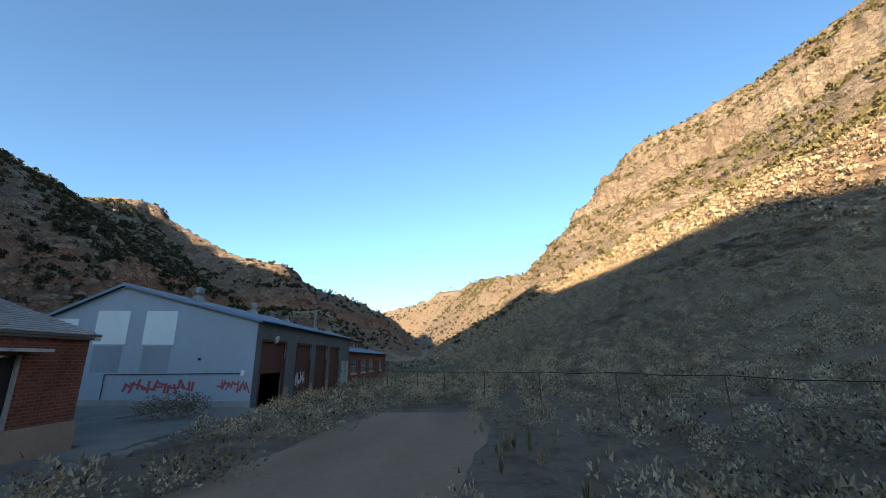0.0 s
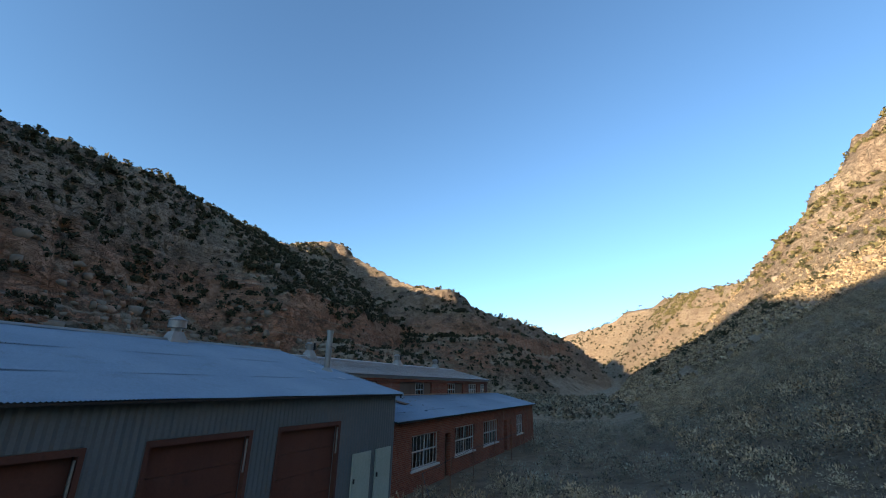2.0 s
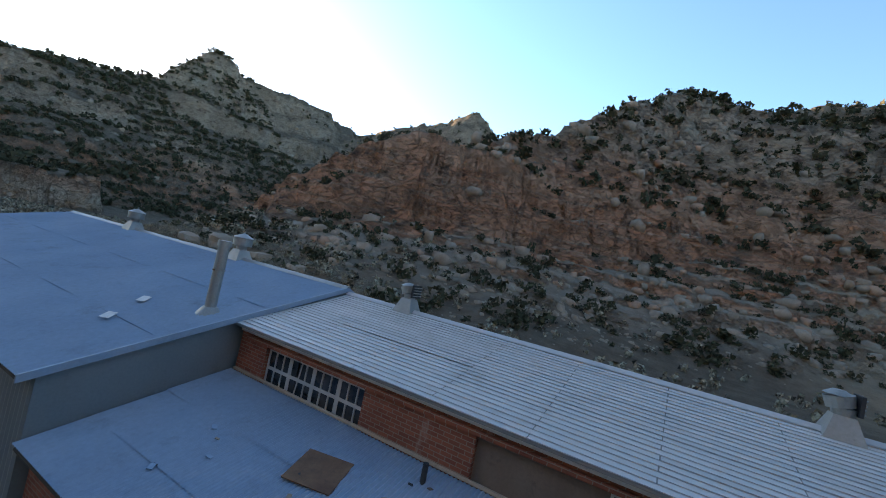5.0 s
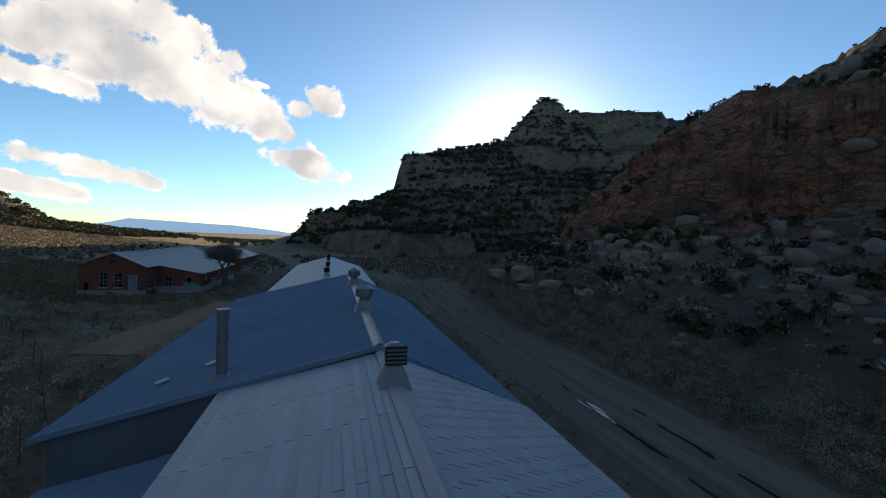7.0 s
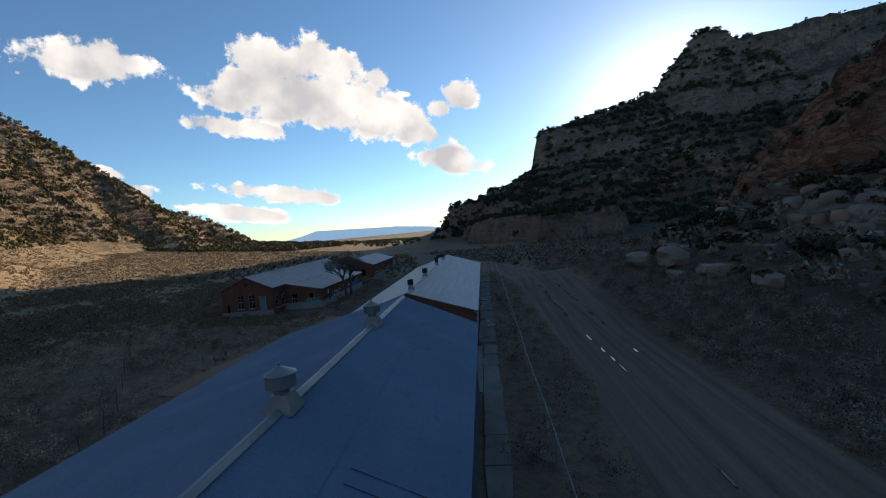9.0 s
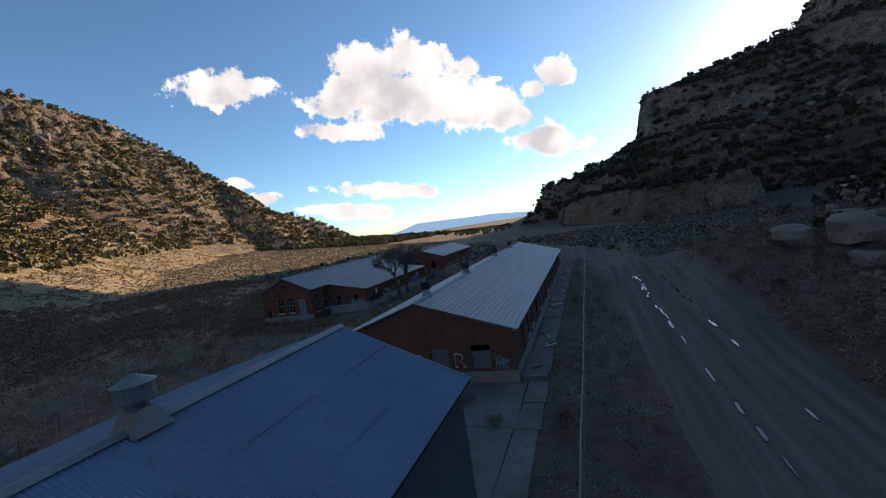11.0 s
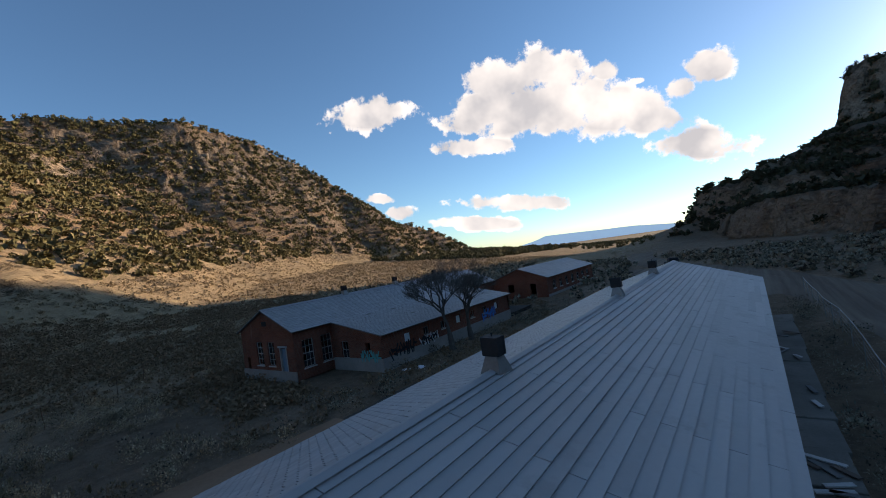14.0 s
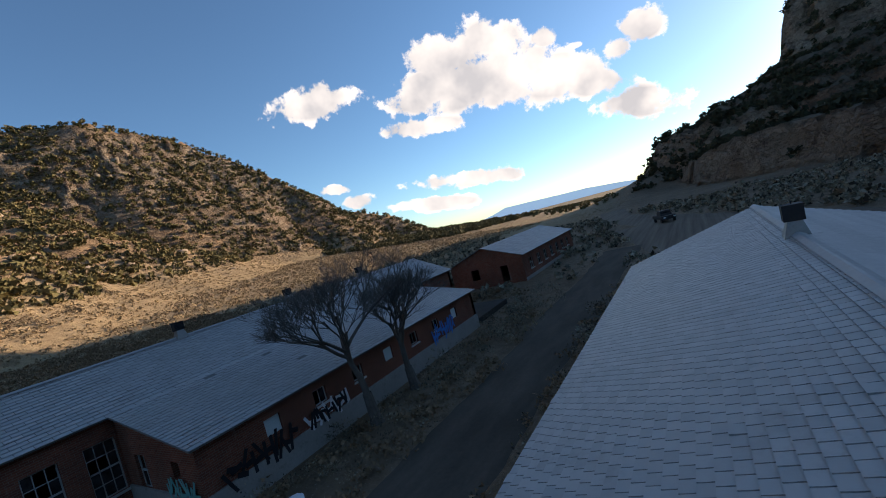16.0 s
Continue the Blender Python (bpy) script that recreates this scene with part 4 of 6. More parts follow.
# ---- the steel garage ----
GX, GR, GRZ, GE, GY1 = -11.0, -7.1, 5.95, 4.2, 19.8
garage = thing("garage", "long grey steel garage with four brown doors and a blue roof", "garage")
DOORS = [(0.75, 3.9), (5.8, 8.45), (9.75, 12.35), (13.45, 16.1)]
holes = [(a, b, -0.6, 3.22) for a, b in DOORS]
bm = wall_mesh("y", 0.0, 0.18, GY1 - 0.18, -0.6, GE - 0.05, -0.18, holes)
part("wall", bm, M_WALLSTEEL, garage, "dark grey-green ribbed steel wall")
verts, faces = [], []
def ribs(y0, y1, z0, z1, x, sign=1):
    """Vertical corrugation on the long wall."""
    n = max(2, int((y1 - y0) / 0.16) * 2)
    ys = np.linspace(y0, y1, n + 1)
    b = len(verts)
    for i, y in enumerate(ys):
        o = x + sign * (0.006 + 0.022 * (i % 2))
        verts.extend([(o, y, z0), (o, y, z1)])
    for i in range(n):
        faces.append((b + 2 * i, b + 2 * i + 2, b + 2 * i + 3, b + 2 * i + 1))
edge = 0.0
for a, b in DOORS:
    ribs(edge, a - 0.06, 0.02, GE - 0.06, 0)
    ribs(a - 0.06, b + 0.06, 3.32, GE - 0.06, 0)
    edge = b + 0.06
ribs(edge, GY1, 0.02, GE - 0.06, 0)
raw("wall_ribs", verts, faces, M_WALLSTEEL, garage)
verts, faces = [], []
ribs(0, GY1, -0.3, GE - 0.06, GX, -1)
raw("wall_ribs", verts, faces, M_WALLSTEEL, garage)
part("wall", wall_mesh("y", GX, 0.18, GY1 - 0.18, -0.6, GE - 0.05, 0.18, []), M_WALLSTEEL, garage, "grey steel back wall")
gap_windows = [(-10.45, -9.2, 4.2), (-8.25, -6.6, 4.62), (-5.75, -4.15, 4.62)]
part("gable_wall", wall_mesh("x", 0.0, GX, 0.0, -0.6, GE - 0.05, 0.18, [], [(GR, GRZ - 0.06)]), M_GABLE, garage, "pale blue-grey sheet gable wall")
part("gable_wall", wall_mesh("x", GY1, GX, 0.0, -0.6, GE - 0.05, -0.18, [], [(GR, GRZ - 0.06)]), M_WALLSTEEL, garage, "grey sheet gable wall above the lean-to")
for a, b, c in gap_windows:
    w = part("window", boxes((a, b, -0.03, -0.004, 2.95, c)), M_PALE, garage, "whitened window panel")
    part("window_trim", boxes((a - 0.03, b + 0.03, -0.04, -0.002, 2.88, 2.945)), M_GABLE, w)
    part("stain", boxes((a + 0.1, b - 0.1, -0.008, -0.003, 1.6, 2.87)), M_RUNOFF, garage, "darker run-off streak under the panel")
bm = bmesh.new()
tube(bm, (-7.3, -0.05, 1.5), (-0.55, -0.05, 1.6), 0.022, n=6)
tube(bm, (-7.3, -0.05, 1.5), (-7.3, -0.05, 0.3), 0.022, n=6)
part("conduit", bm, M_BLACK, garage, "thin conduit along the gable")
part("junction_box", boxes((-0.55, -0.36, -0.12, -0.004, 1.5, 1.74)), M_PALE, garage, "small white junction box")
part("vent_hole", boxes((-2.8, -2.66, -0.02, -0.003, 2.2, 2.33)), M_BLACK, garage)
part("foundation", boxes((GX - 0.05, 0.06, -0.10, -0.004, -0.6, 0.32)), M_CONC, garage, "pale concrete foundation strip")
scribble(garage, "x", 0.0, -1, -6.3, -2.8, 0.62, 1.3, M_PAINT["red"], rng, 7, "faded red spray writing")
scribble(garage, "x", 0.0, -1, -1.6, -0.12, 0.7, 1.3, M_PAINT["red"], rng, 5, "faded red spray writing")
for i, (a, b) in enumerate(DOORS):
    low = 1.55 if i == 0 else -0.1
    bm = bmesh.new()
    rows = 5 if i else 3
    sections = []
    for k in range(rows):
        z0, z1 = low + (3.18 - low) * k / rows, low + (3.18 - low) * (k + 1) / rows
        sections.append(boxes((-0.17, -0.12, a + 0.02, b - 0.02, z0 + 0.004, z1 - 0.004)))
    box(bm, -0.20, -0.175, a + 0.02, b - 0.02, low, 3.18)
    d = part("door", bm, M_DOOR, garage, "half-raised rust-brown sectional door" if i == 0 else "closed rust-brown sectional door")
    for sec in sections:
        part("door_section", sec, M_DOOR, d)
    part("door_frame", boxes((-0.10, 0.05, a - 0.09, a + 0.01, -0.1, 3.30), (-0.10, 0.05, b - 0.01, b + 0.09, -0.1, 3.30), (-0.10, 0.05, a + 0.01, b - 0.01, 3.17, 3.30)), M_DOOR, d, "dark worn door frame")
    part("post_guard", boxes((0.03, 0.16, b + 0.1, b + 0.52, -0.4, 0.72)), M_TANCONC, garage, "tan concrete guard at the door jamb")
    bm = bmesh.new()
    tube(bm, (0.02, b - 0.05, 2.3), (0.02, b - 0.05, 3.1), 0.025, n=6)
    part("door_rail", bm, M_GALV, d)
scribble(garage, "y", -0.10, 1, 5.95, 7.9, 0.5, 1.55, M_PAINT["white"], rng, 5, "white outlined spray writing on the door")
bm = bmesh.new()
tube(bm, (0.02, 2.4, 3.32), (0.10, 2.4, 3.28), 0.24, 0.2, n=18)
part("round_sign", bm, M_PAINT["white"], garage, "small round white sign above the first door")
for a, b in ((17.0, 18.1), (18.45, 19.5)):
    d = part("side_door", boxes((0.035, 0.09, a, b, 0.25, 2.15)), M_MINT, garage, "pale green plank door")
    part("handle", boxes((0.09, 0.13, a + 0.06, a + 0.12, 1.2, 1.35)), M_BLACK, d)
part("step", boxes((0.04, 0.5, 16.6, 19.7, -0.3, 0.22)), M_TANCONC, garage, "tan concrete step")
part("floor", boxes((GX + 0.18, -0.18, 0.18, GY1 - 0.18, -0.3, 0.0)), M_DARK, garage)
for sx, sz in ((0.28, GE - 0.07), (GX - 0.28, GE - 0.125)):
    for vv, ff in corrugated(GR, GRZ, sx, sz, -0.25, GY1 + 0.12):
        raw("roof_sheet", vv, ff, M_BLUE, garage, "faded blue corrugated roof sheet")
    slope = [(GR, -0.2, GRZ), (sx, -0.2, sz), (sx, GY1 + 0.1, sz), (GR, GY1 + 0.1, GRZ)]
    raw("roof_deck", slope + [(a, b, c - 0.05) for a, b, c in slope], [(0, 1, 2, 3), (7, 6, 5, 4), (0, 4, 5, 1), (1, 5, 6, 2), (2, 6, 7, 3), (3, 7, 4, 0)], M_DARK, garage)
ridge_cap(garage, GR, GRZ + 0.1, -0.28, GY1 + 0.14, 0.09, M_GALV, "pale galvanised ridge cap")
for xa, za, xb, zb in ((GR, GRZ, 0.3, GE - 0.07), (GR, GRZ, GX - 0.3, GE - 0.12)):
    for y in (-0.27, GY1 + 0.10):
        bm = bmesh.new()
        va = [bm.verts.new((xa, y, za + 0.06)), bm.verts.new((xb, y, zb + 0.06)), bm.verts.new((xb, y, zb - 0.08)), bm.verts.new((xa, y, za - 0.08))]
        vb = [bm.verts.new((v.co.x, y + 0.05, v.co.z)) for v in va]
        bm.faces.new(va); bm.faces.new(vb[::-1])
        for i in range(4):
            bm.faces.new((va[i], va[(i + 1) % 4], vb[(i + 1) % 4], vb[i]))
        part("verge_trim", bm, M_BLUE, garage, "blue folded verge trim")
# dark open laps between the sheets of the western slope
for k, (x, y) in enumerate(((-9.0, 15.6), (-9.01, 16.1), (-8.98, 16.59), (-9.96, 16.0), (-8.9, 18.56), (-8.91, 19.04), (-8.96, 19.5))):
    drop = lambda u: GRZ + (GE - 0.125 - GRZ) * (u - GR) / (GX - 0.28 - GR) + 0.052
    raw("sheet_lap", [(x, y - 0.02, drop(x)), (GX - 0.2, y - 0.02, drop(GX - 0.2)), (GX - 0.2, y + 0.02, drop(GX - 0.2)), (x, y + 0.02, drop(x))], [(0, 1, 2, 3)], M_BLACK, garage, "dark open lap between roof sheets")
round_ventilator(GR, 6.35, GRZ + 0.06)
round_ventilator(GR, 14.4, GRZ + 0.06)

stack = thing("chimney_pipe", "tall galvanised stove pipe standing on the blue roof", "chimney", (-3.25, 19.1, 5.0))
bm = bmesh.new()
tube(bm, (0, 0, -0.1), (0, 0, 0.16), 0.36, 0.17, n=18)
part("flashing", bm, M_GALV, stack, "conical flashing collar")
bm = bmesh.new()
for k in range(3):
    tube(bm, (0, 0, 0.1 + k * 0.56), (0, 0, 0.67 + k * 0.56), 0.135 - 0.002 * k, n=18)
part("pipe", bm, M_GALV, stack)
part("clamp", boxes((-0.15, 0.15, -0.03, 0.03, 1.05, 1.09)), M_RUST, stack)
bm = bmesh.new()
tube(bm, (0, 0, 1.66), (0, 0, 1.80), 0.16, n=18)
part("collar", bm, M_GALV, stack)

# ---- the brick workshop with clerestory ----
UE, UR, URZ, UW, UY0, UY1 = -3.65, -7.15, 5.82, -11.0, 19.96, 42.0
shop = thing("brick_workshop", "long red brick workshop with a raised clerestory and lean-to", "workshop")
upper = [(20.9, 23.85, 4), (26.3, 30.6, 2), (33.2, 36.2, 2), (37.4, 39.3, 4), (40.2, 41.4, 3)]
part("wall", wall_mesh("y", UE, UY0, UY1 - 0.25, 3.3, 4.98, -0.25, [(a, b, 3.72, 4.62) for a, b, c in upper]), M_BRICK, shop, "red brick clerestory wall")
for i, (a, b, c) in enumerate(upper):
    if i in (1, 2):
        m = a + (b - a) * (0.5 if i == 1 else 0.02)
        e = m + (b - a) * (0.26 if i == 1 else 0.5)
        window(shop, "y", UE, -1, m, e, 3.74, 4.6, 4 if i == 2 else 3, 2, rng, broken=0.35)
        if m - a > 0.2:
            part("board", boxes((UE - 0.16, UE - 0.12, a, m - 0.01, 3.74, 4.6)), M_BOARD, shop, "brown boarding in the opening")
        part("board", boxes((UE - 0.16, UE - 0.12, e + 0.01, b, 3.74, 4.6)), M_BOARD, shop, "brown boarding in the opening")
    else:
        window(shop, "y", UE, -1, a, b, 3.74, 4.6, c * 3, 2, rng, "white steel sash of many small panes", 0.2, groups=c)
part("eave_board", boxes((UE + 0.005, UE + 0.05, UY0, UY1 + 0.1, 4.80, 4.97)), M_TRIM, shop, "peeling white eave board")
part("cornice", boxes((UE + 0.004, UE + 0.09, UY0 + 0.3, UY1, 4.66, 4.75)), M_BRICK, shop)
part("wall", wall_mesh("y", UW, UY0, UY1 - 0.25, -0.4, 4.18, 0.25, [(22 + 4 * k, 24 + 4 * k, 1.4, 3.2) for k in range(5)]), M_BRICK, shop, "red brick back wall")
part("gable_wall", wall_mesh("x", UY1, UW, UE, -0.4, 4.2, -0.25, [], [(UR, URZ - 0.1), (UE, 4.95)]), M_BRICK, shop)
shingle_roof(shop, UR, URZ, UE + 0.25, 4.98, UY0 + 0.02, UY1 + 0.2, 25, 3.6, rng, None, 0.0, lip=0.022)
shingle_roof(shop, UR, URZ, UW - 0.28, 4.13, UY0 + 0.02, UY1 + 0.2, 14, 0.42, rng, None, 0.002)
ridge_cap(shop, UR, URZ + 0.07, UY0, UY1 + 0.2, 0.07, M_SHINGLE)
LX, LY1 = -0.15, 44.5
lower = [(21.7, 24.5), (26.6, 29.6), (31.2, 34.2), (39.0, 41.0)]
doors_l = [(25.3, 26.0), (35.6, 36.4), (37.2, 37.6)]
part("wall", wall_mesh("y", LX, UY0, LY1 - 0.25, -0.5, 2.98, -0.25, [(a, b, 0.85, 2.3) for a, b in lower] + [(a, b, -0.2, 2.1) for a, b in doors_l]), M_BRICK, shop, "red brick lean-to wall with broken windows")
for a, b in lower:
    window(shop, "y", LX, -1, a, b, 0.87, 2.28, 8, 2, rng, "white sash with bent and broken bars", 0.55, groups=2)
part("wall", wall_mesh("x", LY1, UE, LX, -0.5, 2.98, -0.25, [], [(UE, 3.75)]), M_BRICK, shop)
part("wall", wall_mesh("y", UE, UY1 + 0.002, LY1 - 0.252, -0.5, 3.6, -0.25, []), M_BRICK, shop)
for vv, ff in corrugated(UE + 0.02, 3.80, 0.12, 2.98, UY0 - 0.1, LY1 + 0.15):
    raw("roof_sheet", vv, ff, M_BLUE, shop, "faded pale blue corrugated lean-to sheet")
slope = [(UE + 0.02, UY0, 3.8), (0.12, UY0, 2.98), (0.12, LY1 + 0.1, 2.98), (UE + 0.02, LY1 + 0.1, 3.8)]
raw("roof_deck", slope + [(a, b, c - 0.05) for a, b, c in slope], [(0, 1, 2, 3), (7, 6, 5, 4), (0, 4, 5, 1), (1, 5, 6, 2), (2, 6, 7, 3), (3, 7, 4, 0)], M_DARK, shop)
part("flashing", boxes((UE + 0.004, UE + 0.06, UY0, UY1, 3.86, 3.91)), M_TANCONC, shop, "pale flashing at the foot of the clerestory")
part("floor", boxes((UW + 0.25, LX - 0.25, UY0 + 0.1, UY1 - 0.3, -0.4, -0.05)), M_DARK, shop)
for y, w in ((22.2, 0), (31.7, 0), (38.2, 0)):
    cowl_ventilator(UR, y, URZ + 0.05, 0)
patch = thing("rusty_sheet", "rusty square sheet lying over a hole in the lean-to roof", "metal sheet", (-2.35, 24.2, 3.575))
patch.rotation_euler = (0, radians(12.3), radians(14))
bm = boxes((-0.4, 0.4, -0.42, 0.45, 0, 0.025))
for v in bm.verts:
    v.co.z += 0.03 * math.sin(v.co.x * 4 + v.co.y * 3)
part("sheet", bm, M_RUST, patch)
pipe = thing("vent_pipe", "short black vent pipe on the lean-to roof", "pipe", (-3.2, 25.7, 3.72))
bm = bmesh.new()
tube(bm, (0, 0, 0), (0, 0, 0.34), 0.05, n=10)
part("tube", bm, M_BLACK, pipe)
for i in range(16):
    x, y = rng.uniform(-3.2, -0.8), rng.uniform(20.8, 26.5)
    s = rng.uniform(0.03, 0.09)
    o = part("debris", boxes((-s, s, -s * 0.7, s * 0.7, 0, s * 0.35)), rng.choice((M_BLACK, M_STONE, M_BOARD, M_BLUE)), None)
    o.location = (x, y, 3.80 - 0.82 * (x - UE) / 3.77 + 0.06)
    o.rotation_euler = (0, 0.21, rng.uniform(0, 3))
    tagged(o, "small broken scrap lying on the lean-to roof", "debris", "scraps on the lean-to roof")
for x, y in ((-1.6, 18.1), (-2.6, 17.4)):
    o = part("paper_scrap", boxes((-0.16, 0.16, -0.1, 0.1, 0, 0.012)), M_TRIM, None)
    o.location = (x, y, GRZ + (GE - GRZ) * (x - GR) / (0.28 - GR) + 0.07)
    o.rotation_euler = (0, 0.24, 0.6)
    tagged(o, "pale flat scrap on the blue roof", "debris", "scraps on the blue roof")

# ---- the long brick hall ----
BX0, BX1, BY0, BY1, BE, BR, BRZ, BZ = 0.05, -10.75, -50.9, -10.0, 2.98, -5.45, 4.70, 0.35
hall = thing("brick_hall", "very long red brick hall with a pale shingle roof", "hall")
def bpx(u):
    return BX1 + u * (BX0 - BX1)
north = [(0.125, 0.224, 0.78, 2.1, "grey"), (0.345, 0.442, 0.78, 2.0, "grey"), (0.558, 0.658, 0.78, 2.15, "board"), (0.77, 0.868, 1.0, 2.35, "sash")]
part("gable_wall", wall_mesh("x", BY1, BX1, BX0, BZ + 0.3, BE - 0.06, -0.3, [(bpx(a), bpx(b), c, d) for a, b, c, d, k in north], [(BR, BRZ - 0.08)]), M_BRICK, hall, "red brick gable with sprayed letters")
for a, b, c, d, k in north:
    if k == "sash":
        window(hall, "x", BY1, -1, bpx(a), bpx(b), c, d - 0.3, 4, 2, rng, "white sash window below a dark gap", 0.3, groups=2)
    else:
        o = part("board", boxes((bpx(a) + 0.01, bpx(b) - 0.01, BY1 - 0.14, BY1 - 0.1, c, d - (0.35 if k == "grey" and a < 0.2 else 0.02))), M_GREYBOARD if k == "grey" else M_BOARD, hall, "boarded-up opening")
part("foundation", boxes((BX1 - 0.05, BX0 + 0.05, BY1 - 0.28, BY1 + 0.06, BZ - 0.6, BZ + 0.295)), M_TANCONC, hall, "stained concrete base")
for ch, u, col in (("P", 0.935, "white"), ("R", 0.72, "white"), ("O", 0.52, "red"), ("R", 0.29, "red")):
    lettering(hall, ch, "x", BY1, 1, bpx(u), 0.92, 1.12, M_PAINT["white"], label="large white sprayed letter")
    lettering(hall, ch, "x", BY1 + 0.006, 1, bpx(u) + 0.01, 0.99, 0.93, M_PAINT["red" if col == "red" else "black"], label="dark inner fill of a sprayed letter")
scribble(hall, "x", BY1, 1, bpx(0.045), bpx(0.105), 0.68, 1.6, M_PAINT["teal"], rng, 3, "teal outlined spray sign")
west_open = []
y = -12.2
i = 0
while y > -49:
    w = (1.1, 0.95, 1.5)[i % 3]
    west_open.append((y - w, y, BZ + (0.1 if i % 3 == 0 else 0.75), BZ + 2.15))
    y -= w + (1.25, 1.0, 1.6)[i % 3]
    i += 1
part("wall", wall_mesh("y", BX1, BY0, BY1 - 0.3, BZ + 0.02, BE - 0.06, 0.3, west_open), M_BRICK, hall, "red brick wall with many openings")
for i, (a, b, c, d) in enumerate(west_open):
    if i % 3 == 0:
        part("door", boxes((BX1 + 0.12, BX1 + 0.17, a + 0.02, b - 0.02, c, d - 0.05)), M_BOARD, hall, "dark weathered door")
    elif i % 3 == 1 or i < 3:
        window(hall, "y", BX1, 1, a, b, c, d, 2, 3, rng, "white sash window", 0.5)
    else:
        part("board", boxes((BX1 + 0.1, BX1 + 0.14, a, b, c, d)), M_GREYBOARD, hall, "grey boarding in the opening")
part("foundation", boxes((BX1 - 0.07, BX1 - 0.004, BY0, BY1, BZ - 0.5, BZ + 0.42)), M_CONC, hall, "pale concrete base strip")
east_open = [(-12.9 - 3.9 * k, -11.7 - 3.9 * k, BZ + 0.05 if k % 2 == 0 else BZ + 0.8, BZ + 2.0) for k in range(10)]
part("wall", wall_mesh("y", BX0, BY0, BY1 - 0.3, BZ + 0.02, BE - 0.06, -0.3, east_open), M_BRICK, hall)
for i, (a, b, c, d) in enumerate(east_open):
    if i % 2 == 0:
        part("door", boxes((BX0 - 0.17, BX0 - 0.12, a + 0.25, b - 0.02, c, d - 0.05)), M_BLACK, hall, "dark door standing ajar")
        part("door_jamb", boxes((BX0 - 0.1, BX0 - 0.03, a, a + 0.07, c, d)), M_SASH, hall)
        part("door_jamb", boxes((BX0 - 0.1, BX0 - 0.03, b - 0.07, b, c, d)), M_SASH, hall)
        part("canopy", boxes((BX0 + 0.004, BX0 + 0.5, a - 0.2, b + 0.2, d + 0.08, d + 0.15)), M_TRIM, hall, "small weathered door canopy")
    else:
        window(hall, "y", BX0, -1, a, b, c, d, 2, 3, rng, "white sash window", 0.5)
part("foundation", boxes((BX0 + 0.004, BX0 + 0.08, BY0, BY1, BZ - 0.6, BZ + 0.42)), M_TANCONC, hall, "stained concrete base with a faint scrawl")
part("gable_wall", wall_mesh("x", BY0, BX1, BX0, BZ - 0.4, BE - 0.06, 0.3, [], [(BR, BRZ - 0.08)]), M_BRICK, hall)
shingle_roof(hall, BR, BRZ, BX0 + 0.13, BE - 0.10, BY0 - 0.2, BY1 + 0.22, 30, 0.25, rng, (-36.0, -33.5), 0.0, lip=0.034)
shingle_roof(hall, BR, BRZ, BX1 - 0.32, BE - 0.10, BY0 - 0.2, BY1 + 0.22, 20, 5.9, rng, None, 0.0, lip=0.034)
ridge_cap(hall, BR, BRZ + 0.07, BY0 - 0.22, BY1 + 0.24, 0.06, M_SHINGLE)
part("verge_board", boxes((BX0 - 0.0, BX0 + 0.12, BY1 + 0.02, BY1 + 0.2, BE - 0.24, BE - 0.12)), M_TRIM, hall)
part("eave_board", boxes((BX0 + 0.005, BX0 + 0.11, BY0, BY1, BE - 0.22, BE - 0.17)), M_BOARD, hall, "dark eave board")
part("eave_board", boxes((BX1 - 0.22, BX1 - 0.005, BY0, BY1, BE - 0.22, BE - 0.17)), M_TRIM, hall, "peeling eave board")
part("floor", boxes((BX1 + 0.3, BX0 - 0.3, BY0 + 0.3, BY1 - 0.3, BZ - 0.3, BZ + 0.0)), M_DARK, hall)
for y, tr, ln in ((-12.1, 10, 3), (-21.1, 175, 2), (-32.9, 185, -3), (-42.0, 178, 2)):
    louvred_ventilator(BR, y, BRZ + 0.04, tr, ln, scale=0.82)

# ---- the eastern brick house with its wing ----
EX0, EX1, EXR, EY1, EY0, EE, ERZ, EZ = 16.75, 23.9, 20.3, -30.2, -60.0, 3.85, 5.45, 0.4
house = thing("brick_house", "red brick house with tall white windows and a pale roof", "house")
nwin = [(19.3, 20.2, 1.15, 2.95), (20.9, 21.8, 1.15, 2.95)]
part("gable_wall", wall_mesh("x", EY1, EX0, EX1, EZ - 0.3, EE - 0.05, -0.3, [*nwin, (17.7, 18.6, EZ, 2.55), (22.9, 23.3, EZ, 1.7)], [(EXR, ERZ - 0.08)]), M_BRICK, house, "red brick gable wall")
for a, b, c, d in nwin:
    window(house, "x", EY1, -1, a, b, c, d, 2, 4, rng, "tall white sash window with broken panes", 0.35)
door = part("door", boxes((17.8, 18.5, EY1 - 0.16, EY1 - 0.12, EZ, 2.45)), M_BLUE, house, "faded blue door in a white frame")
part("door_frame", boxes((17.7, 17.8, EY1 - 0.12, EY1 + 0.03, EZ, 2.55), (18.5, 18.6, EY1 - 0.12, EY1 + 0.03, EZ, 2.55), (17.6, 18.7, EY1 - 0.1, EY1 + 0.1, 2.56, 2.68)), M_SASH, door)
part("attic_vent", boxes((20.0, 20.6, EY1 + 0.004, EY1 + 0.04, 4.2, 4.55)), M_BLACK, house)
part("foundation", boxes((EX0 - 0.05, EX1 + 0.05, EY1 + 0.004, EY1 + 0.08, EZ - 0.6, EZ + 0.4)), M_CONC, house)
